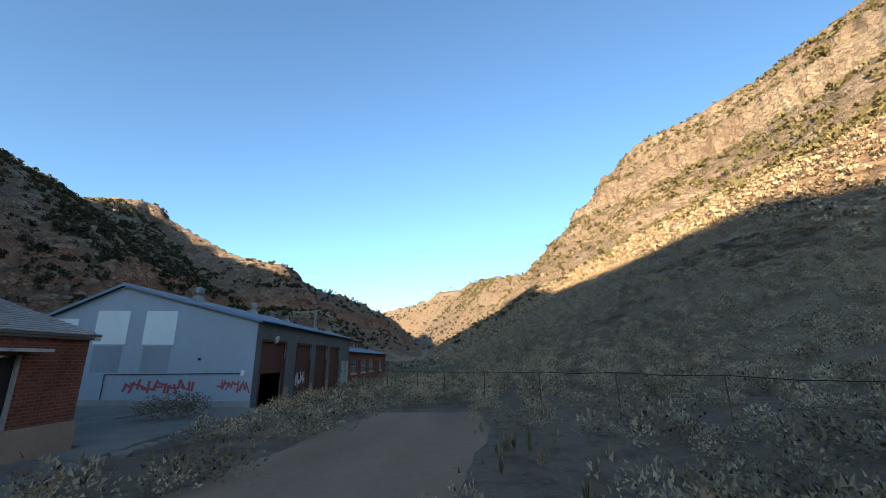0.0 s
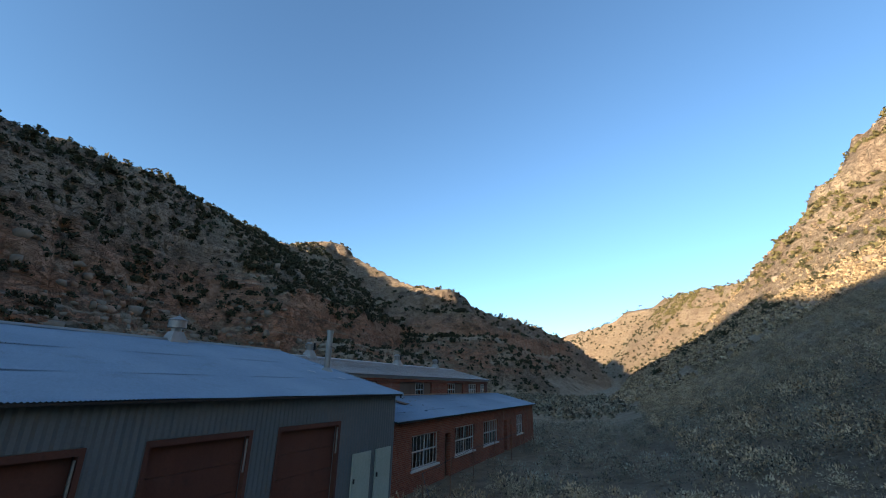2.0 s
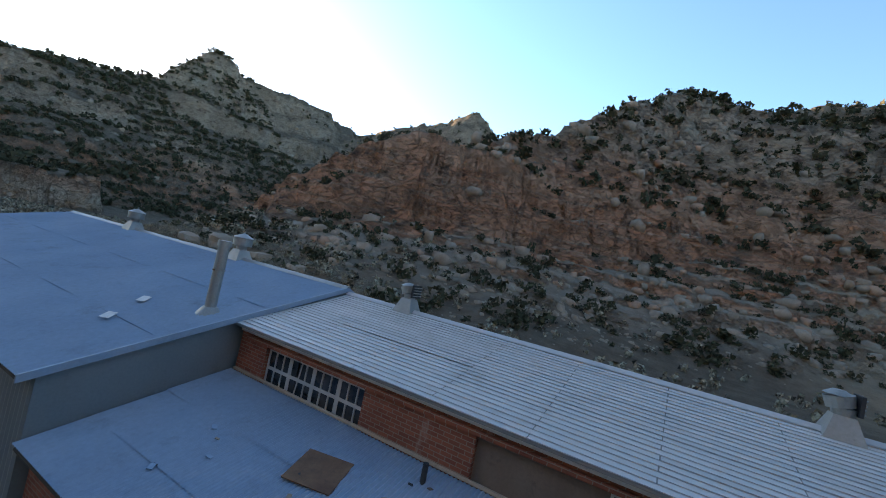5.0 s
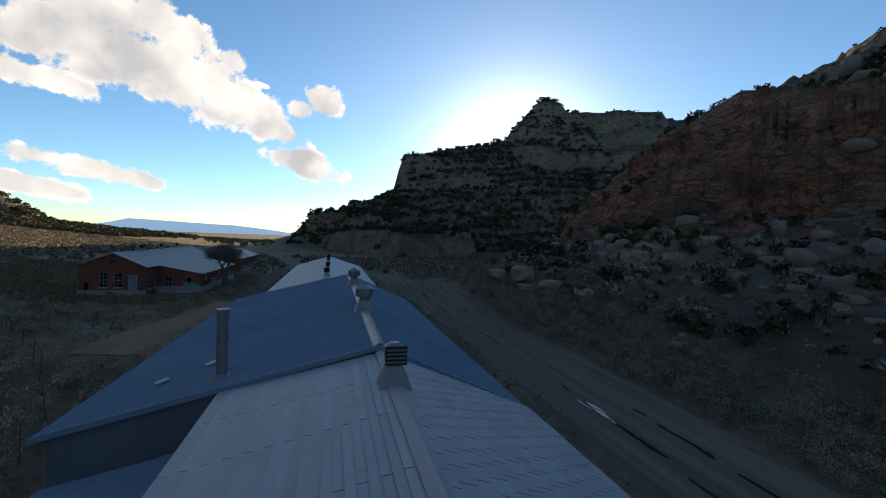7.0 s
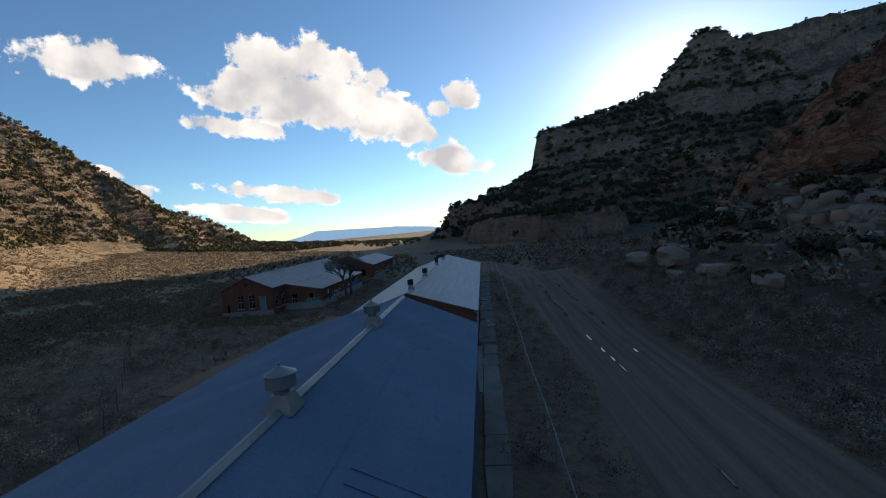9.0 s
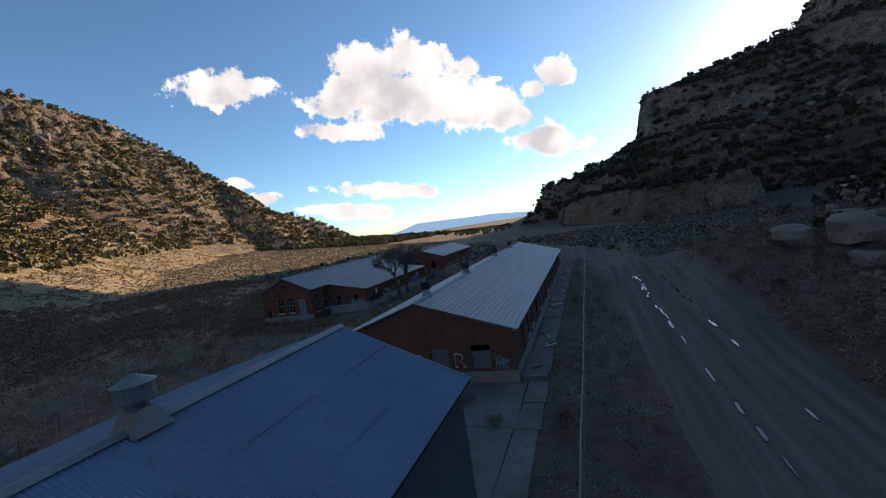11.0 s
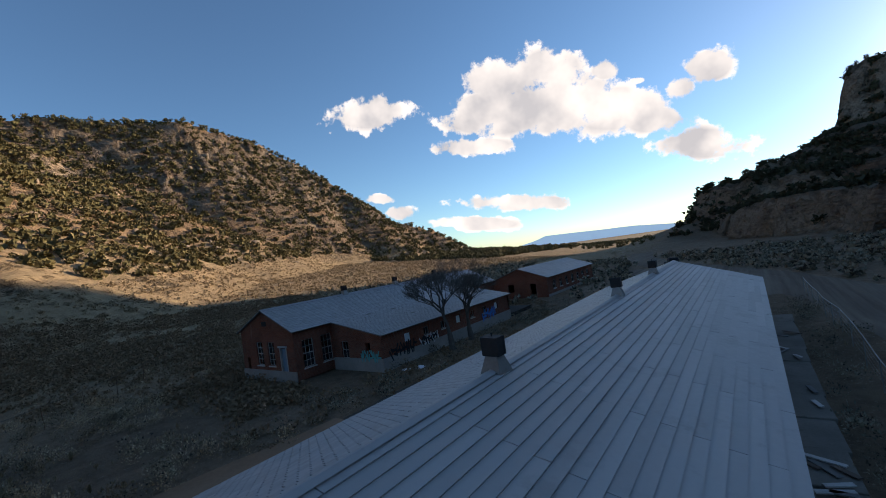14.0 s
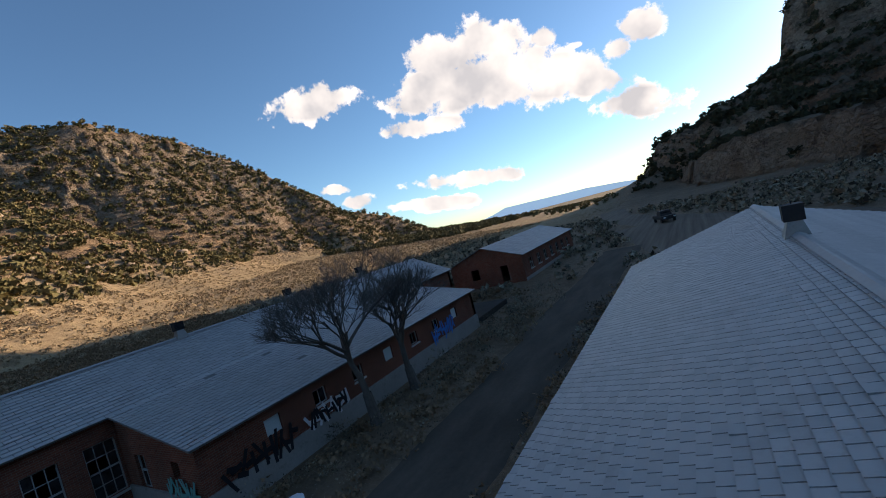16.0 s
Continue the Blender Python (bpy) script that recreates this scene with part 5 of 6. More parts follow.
part("wall", wall_mesh("y", EX0, -34.0, EY1 - 0.3, EZ - 0.3, EE - 0.05, 0.3, [(-31.9, -30.9, 0.9, 2.95), (-33.6, -32.6, 0.9, 2.95)]), M_BRICK, house, "red brick wall")
for a, b in ((-31.9, -30.9), (-33.6, -32.6)):
    window(house, "y", EX0, 1, a, b, 0.9, 2.95, 3, 4, rng, "tall white sash window with broken panes", 0.4)
part("wall", wall_mesh("y", EX0, EY0, -53.5, EZ - 0.3, EE - 0.05, 0.3, [(-56, -54.8, 0.9, 2.6)]), M_BRICK, house)
part("wall", wall_mesh("y", EX1, EY0, EY1 - 0.3, EZ - 0.3, EE - 0.05, -0.3, []), M_BRICK, house)
part("gable_wall", wall_mesh("x", EY0, EX0, EX1, EZ - 0.3, EE - 0.05, 0.3, [], [(EXR, ERZ - 0.08)]), M_BRICK, house)
shingle_roof(house, EXR, ERZ, EX0 - 0.28, EE - 0.12, EY0 - 0.2, EY1 + 0.22, 18, 0.5, rng)
shingle_roof(house, EXR, ERZ, EX1 + 0.28, EE - 0.12, EY0 - 0.2, EY1 + 0.22, 18, 0.5, rng)
ridge_cap(house, EXR, ERZ + 0.07, EY0 - 0.22, EY1 + 0.24, 0.07, M_SHINGLE)
WX, WY1, WY0, WE = 11.4, -33.7, -53.5, 2.8
sm = [(-36.9 - 2.35 * k, -36.2 - 2.35 * k, 1.55, 2.2) for k in range(7)]
part("wall", wall_mesh("y", WX, WY0, WY1 - 0.3, EZ + 0.02, WE - 0.05, 0.3, sm), M_BRICK, house, "red brick wing wall with small high windows")
for i, (a, b, c, d) in enumerate(sm):
    if i % 3 == 0:
        part("board", boxes((WX + 0.1, WX + 0.14, a, b, c, d)), M_PALE, house, "pale board in a small window")
    else:
        window(house, "y", WX, 1, a, b, c, d, 2, 1, rng, "small white sash window", 0.6)
part("gable_wall", wall_mesh("x", WY1, WX, EX0, EZ - 0.3, WE - 0.05, -0.3, [(15.0, 15.8, 0.9, 2.2), (12.6, 13.1, 1.5, 2.1)], [(EX0, EE - 0.1)]), M_BRICK, house)
window(house, "x", WY1, -1, 15.0, 15.8, 0.9, 2.2, 2, 2, rng, "broken white sash window", 0.7)
part("gable_wall", wall_mesh("x", WY0, WX, EX0, EZ - 0.3, WE - 0.05, 0.3, [], [(EX0, EE - 0.1)]), M_BRICK, house)
part("foundation", boxes((WX - 0.08, WX - 0.004, WY0, WY1 + 0.08, EZ - 0.5, EZ + 0.55), (WX, EX0, WY1 + 0.004, WY1 + 0.08, EZ - 0.5, EZ + 0.55)), M_CONC, house, "pale concrete base of the wing")
shingle_roof(house, EX0 - 0.3, EE - 0.10, WX - 0.3, WE - 0.12, WY0 - 0.2, WY1 + 0.22, 22, 0.5, rng, None, 0.002, "pale shingle roof of the wing")
part("floor", boxes((WX + 0.3, EX1 - 0.3, EY0 + 0.3, WY1 - 0.3, -0.2, EZ)), M_DARK, house)
scribble(house, "x", WY1 + 0.08, 1, 11.6, 13.6, 0.7, 1.6, M_PAINT["teal"], rng, 5, "teal and white spray writing")
scribble(house, "y", WX - 0.08, -1, -37.3, -34.4, 0.55, 1.75, M_PAINT["black"], rng, 6, "fat black spray writing")
scribble(house, "y", WX - 0.08, -1, -40.3, -37.9, 0.75, 1.75, M_PAINT["white"], rng, 5, "white outlined spray writing")
scribble(house, "y", WX - 0.084, -1, -40.15, -38.05, 0.82, 1.6, M_PAINT["black"], rng, 5, "black fill of the spray writing")
scribble(house, "y", WX - 0.08, -1, -50.2, -47.6, 0.75, 1.95, M_PAINT["blue"], rng, 6, "bright blue spray writing")
for y in (-38.5, -45.5, -52.5):
    louvred_ventilator(EXR, y, ERZ + 0.05, 90, 2, "ventilators on the house roof", 0.8)

# ---- a farther brick house ----
fh = thing("far_brick_house", "low red brick house farther down the canyon", "house")
FX0, FX1, FY1, FY0, FE, FRZ = 13.2, 22.0, -69.0, -90.0, 2.9, 4.4
FXR = (FX0 + FX1) / 2
part("gable_wall", wall_mesh("x", FY1, FX0, FX1, -0.4, FE - 0.05, -0.3, [(15.0, 15.9, 0.3, 2.0), (18.5, 19.5, 0.9, 2.1)], [(FXR, FRZ - 0.08)]), M_BRICK, fh)
fw = [(-72.2 - 2.6 * k, -71 - 2.6 * k, 0.9, 2.1) for k in range(7)]
part("wall", wall_mesh("y", FX0, FY0, FY1 - 0.3, -0.4, FE - 0.05, 0.3, fw), M_BRICK, fh)
for a, b, c, d in fw:
    window(fh, "y", FX0, 1, a, b, c, d, 2, 2, rng, "white sash window", 0.4)
part("wall", wall_mesh("y", FX1, FY0, FY1 - 0.3, -0.4, FE - 0.05, -0.3, []), M_BRICK, fh)
part("gable_wall", wall_mesh("x", FY0, FX0, FX1, -0.4, FE - 0.05, 0.3, [], [(FXR, FRZ - 0.08)]), M_BRICK, fh)
shingle_roof(fh, FXR, FRZ, FX0 - 0.3, FE - 0.12, FY0 - 0.2, FY1 + 0.2, 9, 1.0, rng)
shingle_roof(fh, FXR, FRZ, FX1 + 0.3, FE - 0.12, FY0 - 0.2, FY1 + 0.2, 9, 1.0, rng)
part("foundation", boxes((FX0 - 0.06, FX0 - 0.004, FY0, FY1, -0.6, 0.3)), M_CONC, fh)

# ---- roads, slabs, fences ----
def strip(name, pts, width, mat, label, category, lift=0.03, step=0.8, rut=0.0, kind="structure", crossn=10, seed=1):
    """A band draped over the ground along a smooth centre line, with an uneven edge."""
    P = np.array(pts, float)
    s = np.r_[0, np.cumsum(np.hypot(*np.diff(P, axis=0).T))]
    t = np.arange(0, s[-1], step)
    cx, cy = np.interp(t, s, P[:, 0]), np.interp(t, s, P[:, 1])
    for _ in range(6):
        cx[1:-1], cy[1:-1] = (cx[:-2] + 2 * cx[1:-1] + cx[2:]) / 4, (cy[:-2] + 2 * cy[1:-1] + cy[2:]) / 4
    dx, dy = np.gradient(cx), np.gradient(cy)
    n = np.hypot(dx, dy)
    nx, ny = dy / n, -dx / n
    u = np.linspace(-1, 1, crossn + 1)
    wob = 0.5 * fbm(t / 4.0, t * 0 + seed, 3, seed)
    U = u[None, :] * (width / 2 + wob[:, None] * np.abs(u)[None, :])
    X, Y = cx[:, None] + nx[:, None] * U, cy[:, None] + ny[:, None] * U
    Z = height(X, Y) + lift * (1 - u[None, :] ** 8) - 0.02 * (u[None, :] ** 8)
    Z = Z - rut * (np.exp(-((U - 1.0) / 0.35) ** 2) + np.exp(-((U + 1.0) / 0.35) ** 2)) + 0.015 * fbm(X * 1.2, Y * 1.2, 3, 8)
    co = np.stack([X, Y, Z], -1).reshape(-1, 3)
    m = crossn + 1
    i, j = np.meshgrid(np.arange(len(t) - 1), np.arange(crossn), indexing="ij")
    q = np.stack([i * m + j, i * m + j + 1, (i + 1) * m + j + 1, (i + 1) * m + j], -1).reshape(-1, 4)
    me = bpy.data.meshes.new(name)
    me.from_pydata(co.tolist(), [], q.tolist())
    me.polygons.foreach_set("use_smooth", np.ones(len(me.polygons), bool))
    me.materials.append(mat)
    return tagged(new(name, me), label, category, kind=kind)


ROAD = [(-17, 95), (-18.5, 60), (-20, 30), (-21, 5), (-20.8, -15), (-20, -35), (-17.5, -57), (-12, -75), (-4, -92), (4, -108), (14, -135), (20, -170)]
strip("road", ROAD, 7.6, M_ROAD, "wet rutted dirt road along the foot of the cliffs", "road", 0.05, 0.8, 0.05, crossn=22)
LANE = [(5, -80), (4.8, -55), (4.9, -35), (5.3, -28), (6.0, -20.5)]
strip("lane", LANE, 4.2, M_LANE, "dark dirt lane between the brick buildings", "lane", 0.05, 0.6, 0.03, seed=4, crossn=14)
TRACK = [(5.5, -26), (6.2, -20), (7.4, -12), (8.2, -7), (8.6, -2)]
strip("track", TRACK, 5.4, M_TRACK, "brown dirt track beside the concrete apron", "track", 0.062, 0.6, 0.03, seed=3, crossn=14)
PLAZA = [(-8, -60), (-4, -75), (0, -90), (4, -104)]
strip("yard", PLAZA, 13, M_ROAD, "bare dirt yard past the long hall", "yard", 0.04, 1.0, 0.0, seed=9, crossn=14)


def slab(name, x0, x1, y0, y1, z, label, seed, cut=2.6):
    """Broken concrete apron: separate plates with uneven edges and small steps."""
    r = random.Random(seed)
    base = thing(name, label, "concrete", kind="structure")
    nx, ny = max(1, round((x1 - x0) / cut)), max(1, round((y1 - y0) / cut))
    for i in range(nx):
        for j in range(ny):
            a, b = x0 + (x1 - x0) * i / nx, x0 + (x1 - x0) * (i + 1) / nx
            c, d = y0 + (y1 - y0) * j / ny, y0 + (y1 - y0) * (j + 1) / ny
            g = r.uniform(0.006, 0.02)
            bm = boxes((a + g, b - g, c + g, d - g, z - 0.5, z + r.uniform(-0.03, 0.03)))
            for v in bm.verts:
                if v.co.z > z - 0.2:
                    v.co.z += r.uniform(-0.02, 0.02)
                    if abs(v.co.x - x1) < 0.05 or abs(v.co.x - x0) < 0.05:
                        v.co.x += r.uniform(-0.12, 0.05)
            bmesh.ops.bevel(bm, geom=[e for e in bm.edges if min(v.co.z for v in e.verts) > z - 0.2], offset=0.02, segments=1, affect="EDGES")
            part("slab", bm, M_APRON, base)
    return base


slab("apron", -11.2, 1.25, -9.7, -0.35, 0.10, "cracked concrete apron between the garage and the hall", 3, 4.1)
slab("side_apron", 0.3, 1.5, -16.0, -9.7, 0.12, "cracked concrete strip beside the hall", 5, 1.5)
slab("platform", -12.3, -10.86, -50.0, -9.9, 0.33, "raised concrete platform along the hall", 7, 2.4)
slab("platform_end", -12.3, -11.25, -9.7, 9.5, 0.12, "concrete walk beside the garage", 8, 2.4)


def rock_bm(r, s, flat=0.7):
    bm = bmesh.new()
    bmesh.ops.create_icosphere(bm, subdivisions=2, radius=1)
    o = Vector((r.uniform(0, 90), r.uniform(0, 90), r.uniform(0, 90)))
    for v in bm.verts:
        c = v.co
        c = Vector([math.copysign(abs(k) ** 0.6, k) for k in c])
        c *= 0.75 + 0.45 * noise.noise(c * 1.1 + o)
        v.co = Vector((c.x * s * r.uniform(0.98, 1.02), c.y * s * 0.85, c.z * s * flat))
    return bm


for k in range(26):
    y = -0.8 - k * 0.6
    o = part("kerb_stone", rock_bm(rng, rng.uniform(0.2, 0.34), 0.55), M_APRON, None)
    o.location = (1.38 + rng.uniform(-0.1, 0.12) + 0.02 * k, y, 0.0)
    o.rotation_euler = (0, 0, rng.uniform(0, 3))
    tagged(o, "broken lump of concrete along the apron's edge", "concrete lump", "lumps along the broken kerb")


def wire_fence(name, pts, label, high=1.5, gap=3.0, wires=4, rail=False, lean=4):
    r = random.Random(11)
    f = thing(name, label, "fence")
    P = np.array(pts, float)
    s = np.r_[0, np.cumsum(np.hypot(*np.diff(P, axis=0).T))]
    n = max(2, int(s[-1] / gap))
    t = np.linspace(0, s[-1], n + 1)
    X, Y = np.interp(t, s, P[:, 0]), np.interp(t, s, P[:, 1])
    tops = []
    for x, y in zip(X, Y):
        z = float(height(x, y))
        a, b = radians(r.uniform(-lean, lean)), radians(r.uniform(-lean, lean))
        top = Vector((x + math.sin(a) * high, y + math.sin(b) * high, z + high))
        bm = bmesh.new()
        tube(bm, (x, y, z - 0.2), top, 0.022, n=6)
        part("post", bm, M_RUST if not rail else M_GALV, f)
        tops.append((Vector((x, y, z)), top))
    for w in range(wires):
        k = 1 - w / wires * 0.9
        if rail and w == 0:
            for (b0, t0), (b1, t1) in zip(tops[:-1], tops[1:]):
                bm = bmesh.new()
                tube(bm, t0, t1, 0.021, n=6)
                part("top_rail", bm, M_GALV, f, "pale pipe rail")
            continue
        bm = bmesh.new()
        for (b0, t0), (b1, t1) in zip(tops[:-1], tops[1:]):
            p, q = b0.lerp(t0, k), b1.lerp(t1, k)
            mid = (p + q) / 2 - Vector((0, 0, 0.05))
            rr = 0.013 if w == 0 else 0.004
            tube(bm, p, mid, rr, n=4, caps=False)
            tube(bm, mid, q, rr, n=4, caps=False)
        part("wire", bm, M_GALV if rail else M_BLACK, f)
    return f


wire_fence("wire_fence", [(1.2, 36), (1.4, 24), (1.9, 19), (4.5, 14.5), (5.2, 10), (10.5, 1.2), (12.5, -1.5), (15.5, -5), (20, -10.5), (33, -25), (48, -42)], "sagging wire fence with thin leaning metal posts", 1.5, 3.4, 2)
wire_fence("rail_fence", [(-14.1, 22), (-14.1, 0), (-14.1, -20), (-14.2, -45), (-14.0, -62)], "long metal fence with a pale top rail beside the road", 1.35, 3.0, 5, True, 1.5)

# puddles in the wheel tracks
pr = random.Random(21)
pud = []
for k in range(56):
    y = pr.choice((pr.uniform(-36, -2), pr.uniform(-36, -16), pr.uniform(8, 19)))
    x = np.interp(y, [-60, -35, -15, 5, 30], [-17.2, -20, -20.8, -21, -20]) + pr.choice((-1.0, 1.0, 1.15, 1.3)) + pr.uniform(-0.12, 0.12)
    bm = bmesh.new()
    lx, ly = pr.uniform(0.03, 0.09), pr.uniform(0.2, 1.0)
    ring = [bm.verts.new((math.cos(a) * lx * pr.uniform(0.7, 1.2), math.sin(a) * ly * pr.uniform(0.75, 1.15), 0)) for a in np.linspace(0, 2 * math.pi, 16, endpoint=False)]
    bm.faces.new(ring)
    ex = bmesh.ops.extrude_face_region(bm, geom=bm.faces[:])
    for g in ex["geom"]:
        if isinstance(g, bmesh.types.BMVert):
            g.co.z -= 0.04
    o = part("puddle", bm, M_WATER, None)
    o.location = (float(x), y, float(height(x, y)) + 0.062)
    tagged(o, "shallow puddle of rain water in a wheel rut", "puddle", "puddles on the dirt road")

# rubble on the platform and yards
for k in range(26):
    x, y = rng.uniform(-12.1, -11.1), rng.uniform(-49, -11)
    o = part("plank", boxes((-0.08, 0.08, -rng.uniform(0.2, 0.6), rng.uniform(0.2, 0.6), 0, 0.04)), rng.choice((M_GREYBOARD, M_BOARD, M_TRIM)), None)
    o.location, o.rotation_euler = (x, y, 0.385), (0, 0, rng.uniform(0, 3))
    tagged(o, "loose weathered board lying on the platform", "board", "boards on the platform")
for x, y, s in ((9.4, -35.2, 0.55), (10.1, -34.5, 0.4)):
    bm = rock_bm(rng, s, 0.08)
    o = part("snow_patch", bm, M_SNOW, None)
    o.location = (x, y, float(height(x, y)) + 0.02)
    tagged(o, "thin patch of old snow in the shade", "snow", "snow patches by the wing")
for k in range(16):
    o = part("snow_patch", rock_bm(rng, rng.uniform(0.12, 0.3), 0.12), M_SNOW, None)
    y = rng.uniform(9.5, 19)
    o.location = (-11.35 - rng.uniform(0, 0.25), y, float(height(-11.4, y)) + 0.02)
    tagged(o, "small rag of old snow at the foot of the garage wall", "snow", "snow rags by the garage")

# the parked pick-up in the yard
truck = thing("pickup_truck", "dark pick-up truck parked in the dirt yard", "truck", (1.6, -101, float(height(1.6, -101)) + 0.03))
truck.rotation_euler = (0, 0, radians(20))
bm = boxes((-0.95, 0.95, -2.6, 2.6, 0.5, 1.05))
bmesh.ops.bevel(bm, geom=bm.edges[:], offset=0.08, segments=2, affect="EDGES")
part("body", bm, M_BLACK, truck)
bm = boxes((-0.85, 0.85, -0.6, 1.3, 1.05, 1.8))
for v in bm.verts:
    if v.co.z > 1.5:
        v.co.x *= 0.85
        v.co.y *= 0.75
part("cab", bm, M_BLACK, truck)
part("windscreen", boxes((-0.65, 0.65, 1.08, 1.16, 1.15, 1.62)), M_GLASS, truck)
for sx in (-0.7, 0.7):
    part("headlight", boxes((sx - 0.15, sx + 0.15, 2.58, 2.64, 0.75, 0.92)), M_PALE, truck, "pale headlight")
for sx in (-0.9, 0.9):
    for y in (-1.6, 1.6):
        bm = bmesh.new()
        tube(bm, (sx - 0.12, y, 0.36), (sx + 0.12, y, 0.36), 0.37, n=18)
        part("wheel", bm, M_BLACK, truck)


# ---- trees ----
def bare_tree(x, y, high, seed, label):
    r = random.Random(seed)
    tr = thing("bare_tree", label, "tree", (x, y, float(height(x, y))), "bare trees by the wing")
    limbs, twigs = bmesh.new(), bmesh.new()

    def grow(p, d, length, rad, depth):
        bm = limbs if depth < 3 else twigs
        q = p
        seg = 3 if depth < 3 else 2
        for k in range(seg):
            d = (d + Vector((r.uniform(-1, 1), r.uniform(-1, 1), r.uniform(-0.35, 0.4))) * 0.2).normalized()
            e = q + d * length / seg
            tube(bm, q, e, max(0.0055, rad * (1 - 0.25 * k / seg)), max(0.005, rad * (1 - 0.25 * (k + 1) / seg)), 7 if depth < 2 else 4 if depth < 4 else 3, False)
            q = e
        if depth >= 6:
            return
        for c in range(r.choice((3, 4)) if depth else 6):
            side = Vector((r.uniform(-1, 1), r.uniform(-1, 1), r.uniform(-0.25, 0.75))).normalized()
            grow(q - d * length * r.uniform(0, 0.35), (d * 0.9 + side * 0.72 + Vector((0, 0, 0.12))).normalized(), length * r.uniform(0.66, 0.84), rad * 0.54, depth + 1)
    trunk = bmesh.new()
    tube(trunk, (0, 0, -0.3), (0.05, 0, 0.25), 0.34, 0.22, 10, False)
    tube(trunk, (0.05, 0, 0.25), (0.1, 0.05, high * 0.2), 0.22, 0.17, 10, False)
    part("trunk", trunk, M_BARK, tr)
    grow(Vector((0.1, 0.05, high * 0.2)), Vector((0, 0, 1)), high * 0.3, 0.13, 0)
    part("limb", limbs, M_BARK, tr)
    part("crown", twigs, M_TWIG, tr, "haze of fine leafless twigs")
    tr.scale = (1.2, 1.2, 1.04)
    return tr


bare_tree(9.9, -40.2, 6.6, 5, "leafless spreading tree with a haze of fine twigs")
bare_tree(10.2, -43.6, 5.4, 8, "smaller leafless tree beside the brick wing")


# ---- plants and stones strewn by the thousand ----
R = np.random.default_rng(12)


def strew(name, templates, x, y, z, size, mat, label, category, sink=0.05, tilt=0.0):
    """Copies of small triangle templates joined into one mesh."""
    n = len(x)
    which = R.integers(0, len(templates), n)
    allv, allf, base = [], [], 0
    for k, (tv, tf) in enumerate(templates):
        idx = np.nonzero(which == k)[0]
        if not len(idx):
            continue
        a = R.uniform(0, 2 * np.pi, len(idx))
        c, s = np.cos(a)[:, None], np.sin(a)[:, None]
        sc = size[idx][:, None]
        sx = sc * R.uniform(0.8, 1.25, (len(idx), 1))
        vx = (tv[:, 0] * c - tv[:, 1] * s) * sx + x[idx][:, None]
        vy = (tv[:, 0] * s + tv[:, 1] * c) * sx + y[idx][:, None]
        vz = tv[:, 2] * sc * R.uniform(0.8, 1.2, (len(idx), 1)) + (z[idx] - sink * size[idx])[:, None]
        allv.append(np.stack([vx, vy, vz], -1).reshape(-1, 3))
        allf.append((tf[None] + (np.arange(len(idx)) * len(tv))[:, None, None]).reshape(-1, 3) + base)
        base += len(idx) * len(tv)
    V, F = np.vstack(allv), np.vstack(allf)
    me = bpy.data.meshes.new(name)
    me.vertices.add(len(V))
    me.vertices.foreach_set("co", V.ravel())
    me.loops.add(len(F) * 3)
    me.loops.foreach_set("vertex_index", F.ravel().astype(np.int32))
    me.polygons.add(len(F))
    me.polygons.foreach_set("loop_start", np.arange(0, len(F) * 3, 3, dtype=np.int32))
    me.update(calc_edges=True)
    me.materials.append(mat)
    return tagged(new(name, me), label, category, kind="stuff")


def tuft(blades, wide, upright, thick, rr):
    """Fan of narrow blades from one root: sage or grass."""
    v, f = [], []
    for _ in range(blades):
        a, e = rr.uniform(0, 2 * np.pi), np.clip(rr.normal(upright, 0.3), 0.1, 1.5)
        d = np.array([math.cos(a) * math.cos(e), math.sin(a) * math.cos(e), math.sin(e)])
        L = rr.uniform(0.55, 1.0)
        st = d * L * rr.uniform(0.05, 0.5)
        st[:2] *= wide
        tip = d * L
        tip[:2] *= wide
        side = np.cross(d, rr.normal(0, 1, 3))
        side = side / np.linalg.norm(side) * thick
        b = len(v)
        mid = (st + tip) / 2 + rr.normal(0, 0.05, 3)
        v += [st, mid + side, tip, mid - side]
        f += [(b, b + 1, b + 2), (b, b + 2, b + 3)]
    return np.array(v), np.array(f)


def shrub(leaves, wide, high, leaf, rr, lobes=6, upright=0.0):
    """Uneven clump of small leaf sprays round a few lobes, open enough to see through."""
    cent = [np.array([rr.uniform(-0.55, 0.55) * wide, rr.uniform(-0.55, 0.55) * wide, rr.uniform(0.25, 0.72) * high]) for _ in range(lobes)]
    v, f = [], []
    for _ in range(leaves):
        c = cent[rr.integers(0, lobes)]
        d = rr.normal(0, 1, 3)
        d /= np.linalg.norm(d)
        p = c + d * np.array([0.42 * wide, 0.42 * wide, 0.34 * high]) * rr.uniform(0.65, 1.05)
        p[2] = max(p[2], 0.02)
        t1 = np.cross(d, rr.normal(0, 1, 3))
        t1 /= np.linalg.norm(t1)
        t2 = np.cross(d, t1) + d * 0.5
        s = leaf * rr.uniform(0.6, 1.3)
        b = len(v)
        if upright:
            tip = t2 * 0.3 + d * 0.6 + np.array([0, 0, upright])
            v += [p - t1 * s * 0.6, p + t1 * s * 0.55, p + tip * s * 1.7]
        else:
            v += [p - t1 * s, p + t1 * s * 0.9, p + t2 * s * 1.3]
        f += [(b, b + 1, b + 2)]
    return np.array(v), np.array(f)


